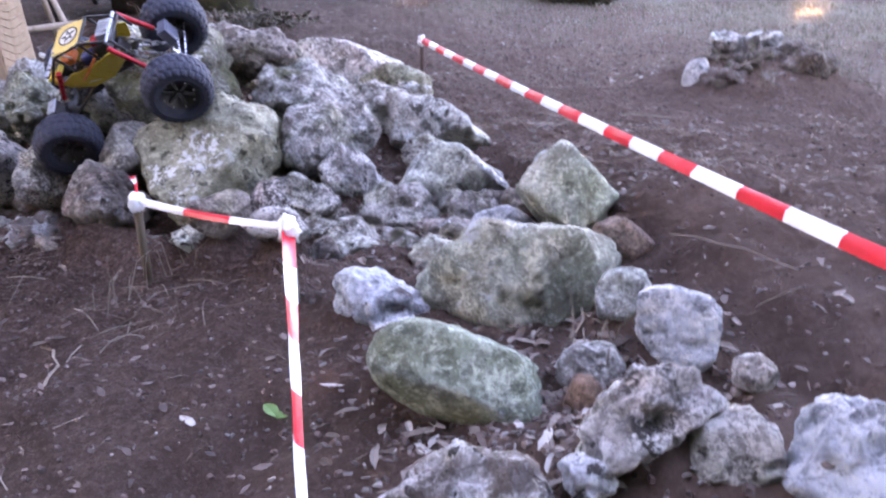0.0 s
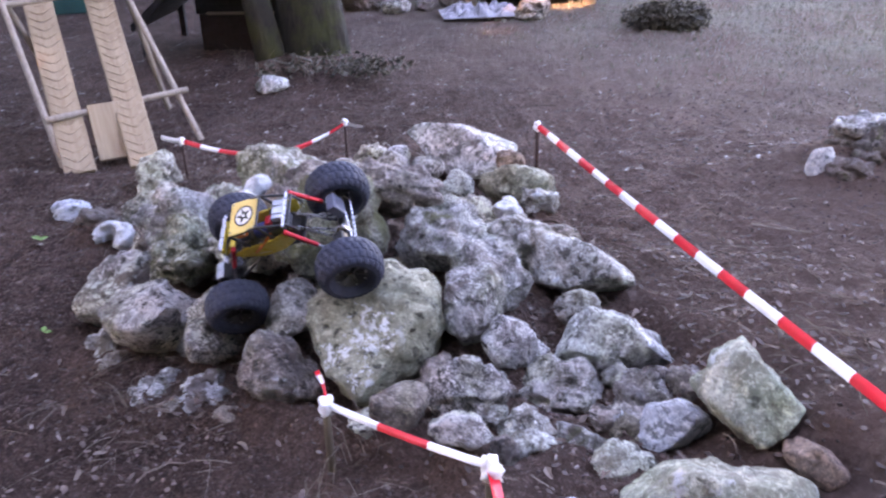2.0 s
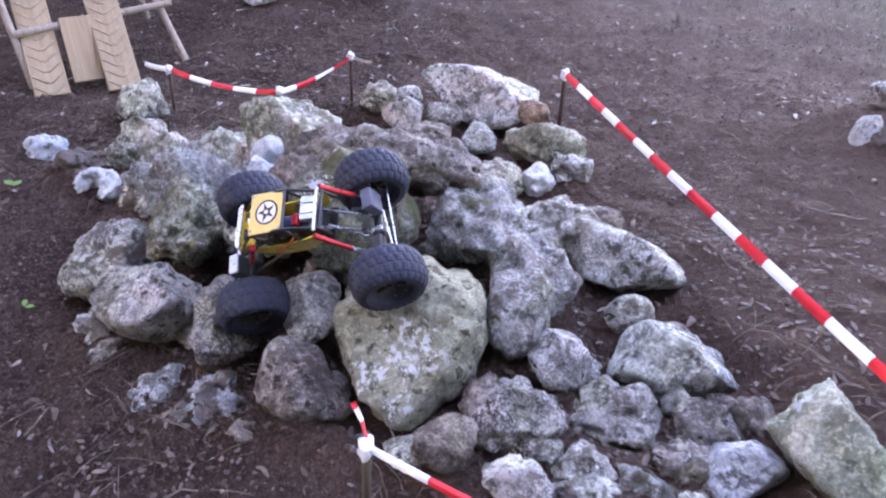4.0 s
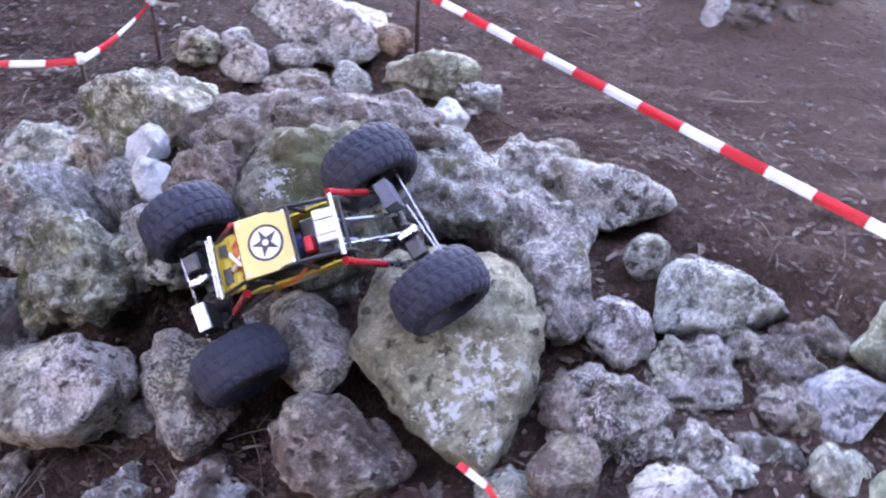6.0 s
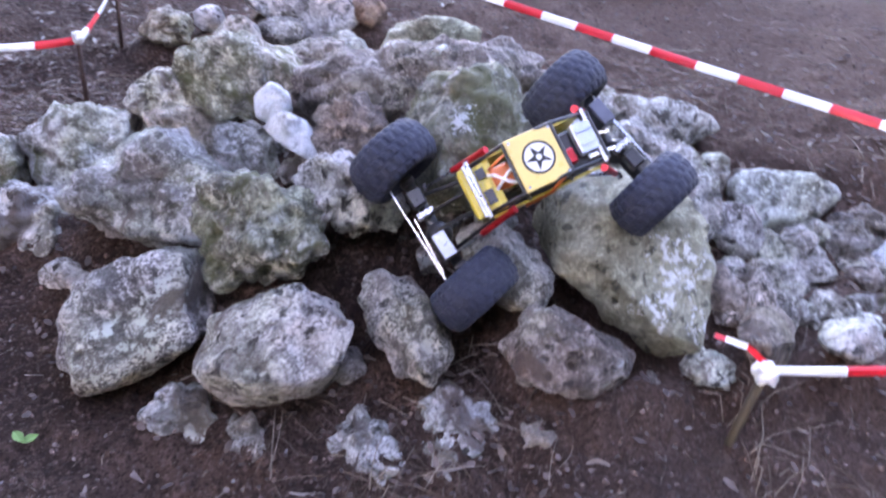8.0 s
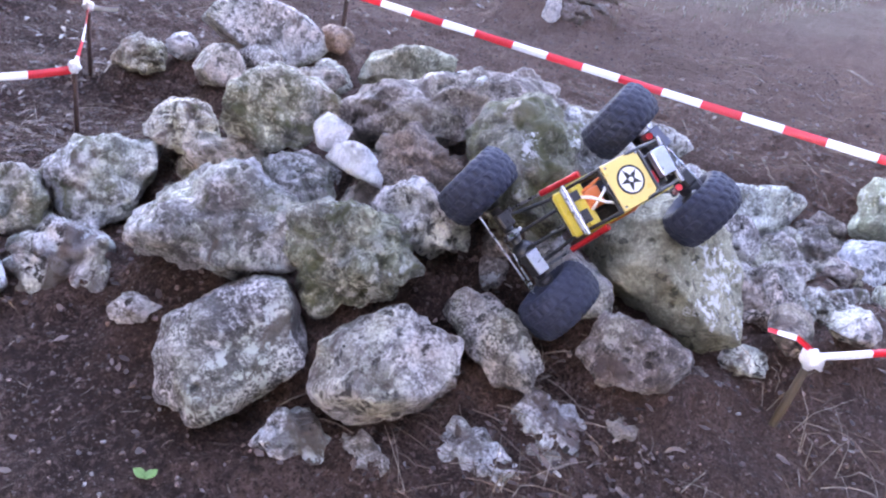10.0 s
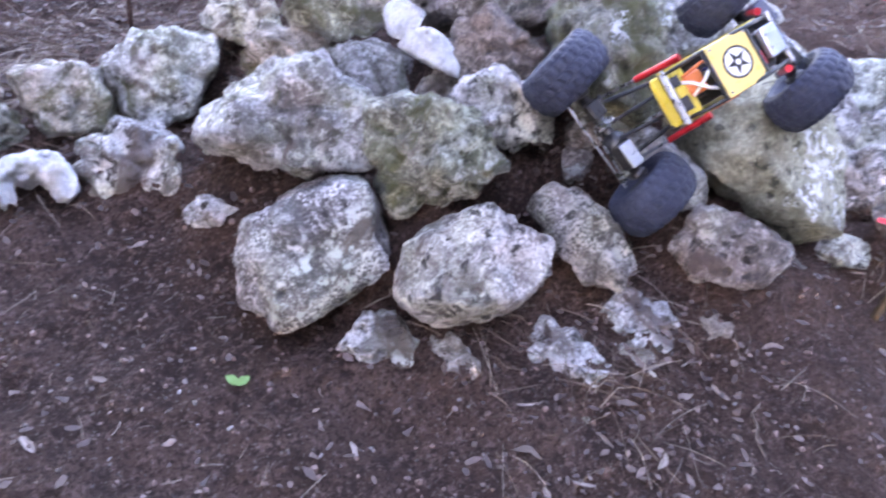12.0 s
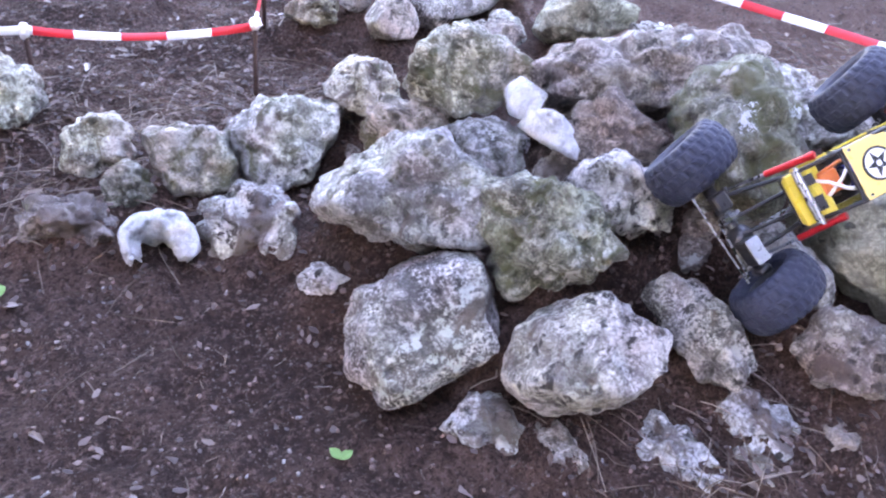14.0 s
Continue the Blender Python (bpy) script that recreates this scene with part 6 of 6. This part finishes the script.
def curled_leaf(rnd):
    """A dry leaf: ragged edge, folded along its rib, bent lengthwise."""
    l, w = rnd.uniform(0.007, 0.024), rnd.uniform(0.003, 0.008)
    fold, arch, bow = rnd.uniform(-0.3, 0.9), rnd.uniform(-0.25, 0.35), rnd.uniform(-0.3, 0.3)
    vs = [(-l, 0, 0.003)]
    for u in (-0.6, -0.15, 0.3, 0.7):
        c, wide = bow * l * (1 - u * u), w * (1 - u * u) ** 0.6
        z = 0.003 + l * max(arch, -0.1) * (1 - u * u)
        a, b = wide * rnd.uniform(0.5, 1.15), wide * rnd.uniform(0.5, 1.15)
        vs += [(u * l, c + a, z + fold * a + rnd.uniform(0, 0.002)), (u * l, c, z), (u * l, c - b, z + fold * b * rnd.uniform(0.2, 1.0))]
    vs.append((l, 0, 0.003 + rnd.uniform(0, 0.006)))
    fs = [(0, 2, 1), (0, 3, 2), (10, 11, 13), (11, 12, 13)]
    for k in range(3):
        a = 1 + 3 * k
        fs += [(a, a + 1, a + 4, a + 3), (a + 1, a + 2, a + 5, a + 4)]
    return vs, fs


def chip(rnd):
    a, b, h = rnd.uniform(0.002, 0.008), rnd.uniform(0.0012, 0.0035), rnd.uniform(0.001, 0.004)
    return ([(-a, -b, 0), (a, -b * 0.7, 0), (a * 0.8, b, 0), (-a * 0.7, b, 0), (-a * 0.7, -b * 0.6, h), (a * 0.6, -b * 0.5, h * 0.8), (a * 0.5, b * 0.6, h), (-a * 0.5, b * 0.6, h * 1.1)],
            [(4, 5, 6, 7), (0, 1, 5, 4), (1, 2, 6, 5), (2, 3, 7, 6), (3, 0, 4, 7)])


def shell_bit(rnd):
    """A broken bit of shell: a small bent splinter."""
    l, w, h = rnd.uniform(0.002, 0.006), rnd.uniform(0.001, 0.0028), rnd.uniform(0.001, 0.003)
    rim = [(l * math.cos(k * 1.257) * rnd.uniform(0.5, 1.2), w * math.sin(k * 1.257) * rnd.uniform(0.5, 1.3), 0.002 + h * rnd.uniform(-0.4, 0.8)) for k in range(5)]
    return (rim + [(0.1 * l, 0, 0.002 + h)], [(k, (k + 1) % 5, 5) for k in range(5)])


def lump(rnd, r):
    """An uneven crumb, wider at its foot."""
    ring = [(r * rnd.uniform(0.6, 1.2) * math.cos(k * 1.257), r * rnd.uniform(0.6, 1.1) * math.sin(k * 1.257), -0.3 * r) for k in range(5)]
    top = [(x * rnd.uniform(0.5, 0.95), y * rnd.uniform(0.5, 0.95), r * rnd.uniform(0.2, 0.7)) for x, y, _ in ring]
    return (ring + top + [(r * rnd.uniform(-0.3, 0.3), r * rnd.uniform(-0.3, 0.3), r * rnd.uniform(0.5, 0.9))],
            [(5 + k, 5 + (k + 1) % 5, 10) for k in range(5)] + [(k, (k + 1) % 5, 5 + (k + 1) % 5, 5 + k) for k in range(5)])


def pebble(rnd):
    return lump(rnd, rnd.uniform(0.002, 0.006) if rnd.random() < 0.95 else rnd.uniform(0.007, 0.012))


def crumb(rnd):
    return lump(rnd, 0.0014 + 0.0055 * rnd.random() ** 3)


def rubble_bit(rnd):
    return lump(rnd, 0.002 + 0.008 * rnd.random() ** 3.5)


def needle(rnd):
    l, w, bow, up = rnd.uniform(0.022, 0.068), rnd.uniform(0.0005, 0.0010), rnd.uniform(-0.007, 0.007), rnd.uniform(0.002, 0.012)
    vs = []
    for k in range(5):
        u = k / 4 * 2 - 1
        y, z = bow * (1 - u * u), 0.004 + up * (1 - u * u)
        vs += [(u * l, y - w, z), (u * l, y + w, z), (u * l, y, z + w * 1.6)]
    fs = []
    for k in range(4):
        a = 3 * k
        fs += [(a, a + 3, a + 5, a + 2), (a + 2, a + 5, a + 4, a + 1)]
    return vs, fs


def short_needle(rnd):
    l, w, up, bow = rnd.uniform(0.008, 0.022), rnd.uniform(0.0004, 0.0008), rnd.uniform(0.002, 0.006), rnd.uniform(-0.003, 0.003)
    vs = [(-l, -w, 0.003), (-l, w, 0.003), (0, bow - w, up), (0, bow + w, up), (l, -w, 0.003), (l, w, 0.003)]
    return vs, [(0, 2, 3, 1), (2, 4, 5, 3)]


def twig(rnd):
    l, w = rnd.uniform(0.04, 0.12), rnd.uniform(0.001, 0.0024)
    bow = rnd.uniform(-0.03, 0.03)
    vs, fs = [], []
    for k in range(6):
        u = k / 5 * 2 - 1
        c = (u * l, bow * (1 - u * u) + 0.004 * math.sin(9 * u), 0.005 + 0.008 * (1 - u * u))
        vs += [(c[0], c[1] + w * math.cos(q * 2.094), c[2] + w * math.sin(q * 2.094)) for q in range(3)]
    for k in range(5):
        for q in range(3):
            a, b = 3 * k + q, 3 * k + (q + 1) % 3
            fs.append((a, b, b + 3, a + 3))
    return vs, fs


def blades(rnd):
    vs, fs = [], []
    for _ in range(4):
        a, l = rnd.uniform(0, 6.3), rnd.uniform(0.010, 0.030)
        c, s, out = math.cos(a), math.sin(a), rnd.uniform(0.1, 0.7)
        n, w = len(vs), 0.0022
        vs += [(-s * w, c * w, -0.005), (s * w, -c * w, -0.005), (c * l * out * 0.4 + s * w, s * l * out * 0.4 - c * w, l * 0.6), (c * l * out, s * l * out, l)]
        fs += [(n, n + 1, n + 2), (n, n + 2, n + 3)]
    return vs, fs


def scrap(rnd):
    """A torn bit of leaf or bark, slightly bent."""
    n, r, tip = rnd.choice((3, 4, 5)), rnd.uniform(0.002, 0.007), rnd.uniform(-0.5, 0.5)
    long = rnd.uniform(0.8, 2.6)
    return ([(r * long * math.cos(k * math.tau / n) * rnd.uniform(0.6, 1.2), r * math.sin(k * math.tau / n) * rnd.uniform(0.6, 1.2), 0.003 + r * (0.4 + tip * math.cos(k * math.tau / n))) for k in range(n)], [tuple(range(n))])


def pile_zone(rnd):
    """Along the pile, from its low end to the stones at the path."""
    u = rnd.random()
    if u < 0.3:
        return 0.18 + rnd.gauss(0, 0.12), 0.80 + rnd.gauss(0, 0.14)
    u = rnd.random()
    return -1.15 + 1.30 * u + rnd.gauss(0, 0.08), 2.40 - 1.05 * u + rnd.gauss(0, 0.15)


def foot_zone(rnd):
    return 0.10 + rnd.gauss(0, 0.16), 0.76 + rnd.gauss(0, 0.15)


def near_zone(rnd):
    return rnd.uniform(-3.0, 1.7), rnd.uniform(0.2, 4.6)


def wide_zone(rnd):
    return rnd.uniform(-4.5, 5.0), 3.2 + 7.5 * rnd.random() ** 1.3


def meadow(rnd):
    while True:
        x, y = rnd.uniform(-0.5, 8.5), 2.6 + 12 * rnd.random() ** 1.2
        if x * 1.3 + y + rnd.uniform(-1.5, 1.5) > 6.6:
            return x, y


def drift(rnd):
    """Needle drifts behind, before and beside the pile."""
    cx, cy, r = rnd.choice(((-1.15, 3.0, 0.45), (-1.25, 2.95, 0.4), (-1.45, 2.95, 0.35), (-0.95, 2.85, 0.25), (0.25, 2.2, 0.3), (-1.5, 2.75, 0.3), (-0.95, 1.62, 0.25), (0.3, 1.6, 0.3)))
    return cx + rnd.gauss(0, r * 0.6), cy + rnd.gauss(0, r * 0.5)


scatter("leaf_litter", "dry curled pale brown leaves on the soil", "leaf litter", 200, LEAF_DRY, 1, curled_leaf, near_zone)
scatter("leaf_litter", "dry pale leaves over the clearing", "leaf litter", 5200, LEAF_PALE, 2, curled_leaf, wide_zone)
scatter("chips", "pale bark and stone chips on the soil", "chips", 2600, CHIPS, 3, chip, near_zone)
scatter("shell_bits", "whitish bits of snail shell and stone on soil", "shell bits", 420, SHELL, 31, shell_bit, near_zone)
scatter("shell_bits", "whitish bits of stone over the clearing", "shell bits", 6500, SHELL, 32, shell_bit, wide_zone)
scatter("soil_clods", "crumbly dark soil clods on the ground", "soil clods", 42000, CLOD, 14, crumb, near_zone)
scatter("rubble", "brown stone crumbs and rubble between the rocks", "rubble", 3600, RUBBLE, 21, rubble_bit, pile_zone)
scatter("leaf_litter", "dry leaves and bark flakes between the rocks", "leaf litter", 260, LEAF_DRY, 22, curled_leaf, pile_zone)
scatter("pebbles", "mixed brown and grey pebbles in soil", "pebbles", 450, PEBBLE, 4, pebble, near_zone)
scatter("chips", "pale chips over the clearing", "chips", 4000, CHIPS, 8, chip, wide_zone)
scatter("pine_needles", "dry pine needles lying on soil", "pine needles", 480, NEEDLE, 5, needle, near_zone)
scatter("pine_needles", "drifts of dry pine needles between rocks", "pine needles", 760, NEEDLE, 6, needle, drift)
scatter("pine_needles", "dry needles lying at the foot of the stake", "pine needles", 34, NEEDLE, 23, needle, lambda rnd: (-0.50 + rnd.gauss(0, 0.08), 1.25 + rnd.gauss(0, 0.06)))
scatter("chips", "pale stone crumbs between the stones by the path", "chips", 900, CHIPS, 24, chip, foot_zone)
scatter("leaf_litter", "pale leaf scraps between the stones by the path", "leaf litter", 170, LEAF_PALE, 25, curled_leaf, foot_zone)
scatter("soil_debris", "dark bark crumbs and leaf bits behind the pile", "debris", 2600, DEBRIS, 18, scrap, drift)
scatter("leaf_litter", "dry leaves caught between the rocks", "leaf litter", 220, LEAF_DRY, 19, curled_leaf, drift)
scatter("soil_debris", "torn bits of leaf and bark on soil", "debris", 9000, DEBRIS, 15, scrap, near_zone)
scatter("soil_debris", "bits of leaf and bark over the clearing", "debris", 9000, DEBRIS, 16, scrap, wide_zone)
scatter("pine_needles", "short broken needles over the soil", "pine needles", 2600, NEEDLE, 17, short_needle, near_zone)
scatter("twigs", "thin dry twigs scattered on the soil", "twigs", 120, NEEDLE, 7, twig, near_zone)
scatter("grass", "short dry and green grass in the clearing", "grass", 32000, GRASSY, 9, blades, meadow)


# ---------------------------------------------------------------- small plants, roots, loose sticks
def tuft(x, y, count, tall, seed, label):
    """Dry stalks that fan out of the soil."""
    rnd = random.Random(seed)
    ob = thing("dry_stalks", pose(x, y, ground_z(x, y)), label, "dry grass")
    for _ in range(count):
        a, out, h = rnd.uniform(0, math.tau), rnd.uniform(0.2, 0.8), tall * rnd.uniform(0.5, 1.1)
        bx, by = rnd.gauss(0, 0.02), rnd.gauss(0, 0.02)
        c, s = math.cos(a) * out * h, math.sin(a) * out * h
        part("stalk", tube([(bx, by, -0.01), (bx + c * 0.4, by + s * 0.4, h * 0.6), (bx + c, by + s, h * rnd.uniform(0.6, 1.0))], [0.0011, 0.0009, 0.0005], 5), NEEDLE, ob)
    return ob


tuft(-0.565, 1.275, 8, 0.11, 1, "dry stalks growing at the stake")
tuft(-0.50, 1.40, 9, 0.10, 2, "thin dry stalks beside the rocks")
tuft(0.20, 0.90, 7, 0.10, 3, "dry bent grass stalks between rocks")
tuft(-0.99, 2.80, 6, 0.09, 4, "dry twigs standing behind the pile")
tuft(1.10, 2.80, 12, 0.11, 5, "dry stalks on the low mound")
tuft(-1.05, 1.60, 6, 0.08, 6, "dry stalks in front of the pile")


def sprig(x, y, size, yaw, label):
    """A few fresh leaves on the soil."""
    ob = thing("green_sprig", pose(x, y, ground_z(x, y) + 0.006, 0, 0, yaw), label, "plant")
    for k in range(2):
        bm = bmesh.new()
        n = 6
        rows = []
        for i in range(n + 1):
            u = i / n
            w = size * 0.32 * math.sin(math.pi * min(u * 1.02 + 0.03, 1)) ** 0.8
            z = size * (0.35 * u * (1 - u) + 0.10 * k)
            rows.append([bm.verts.new((u * size, s * w, z + abs(s) * size * 0.06)) for s in (-1, 0, 1)])
        for p, q in zip(rows, rows[1:]):
            for i in range(2):
                bm.faces.new((p[i], p[i + 1], q[i + 1], q[i]))
        part("leaf", bm, SPROUT, ob, at=pose(0, 0, 0, 0, -12 * k, 95 * k))
    return ob


sprig(-0.215, 0.875, 0.030, 40, "small fresh green leaves on bare soil")
sprig(-1.433, 1.941, 0.024, 10, "single green leaf lying on soil")
sprig(-1.725, 2.490, 0.034, 70, "yellow-green leaf lying on soil")


def root(points, r, label):
    bm = tube(points, [r, r * 0.9, r * 0.7, r * 0.4][:len(points)], 7)
    return tagged(part("root", bm, BARK_GREY, smooth=True), label, "root", "roots on the mound")


for i in range(5):
    a = -2.6 + 0.52 * i
    c, s = math.cos(a), math.sin(a)
    root([(1.13 + 0.17 * c, 3.06 + 0.15 * s, 0.13), (1.13 + 0.25 * c, 3.06 + 0.22 * s, 0.10), (1.14 + 0.33 * c, 3.06 + 0.30 * s, 0.065), (1.16 + 0.40 * c, 3.05 + 0.36 * s, 0.02)], 0.007, "thin bare root creeping down the mound")
for i, (x, y) in enumerate(((-1.10, 4.75), (-0.95, 4.95), (-1.50, 4.70), (-1.72, 4.85), (-1.28, 4.62))):
    tuft(x, y, 9, 0.16, 30 + i, "tangle of dry twigs at the foot of the tree")
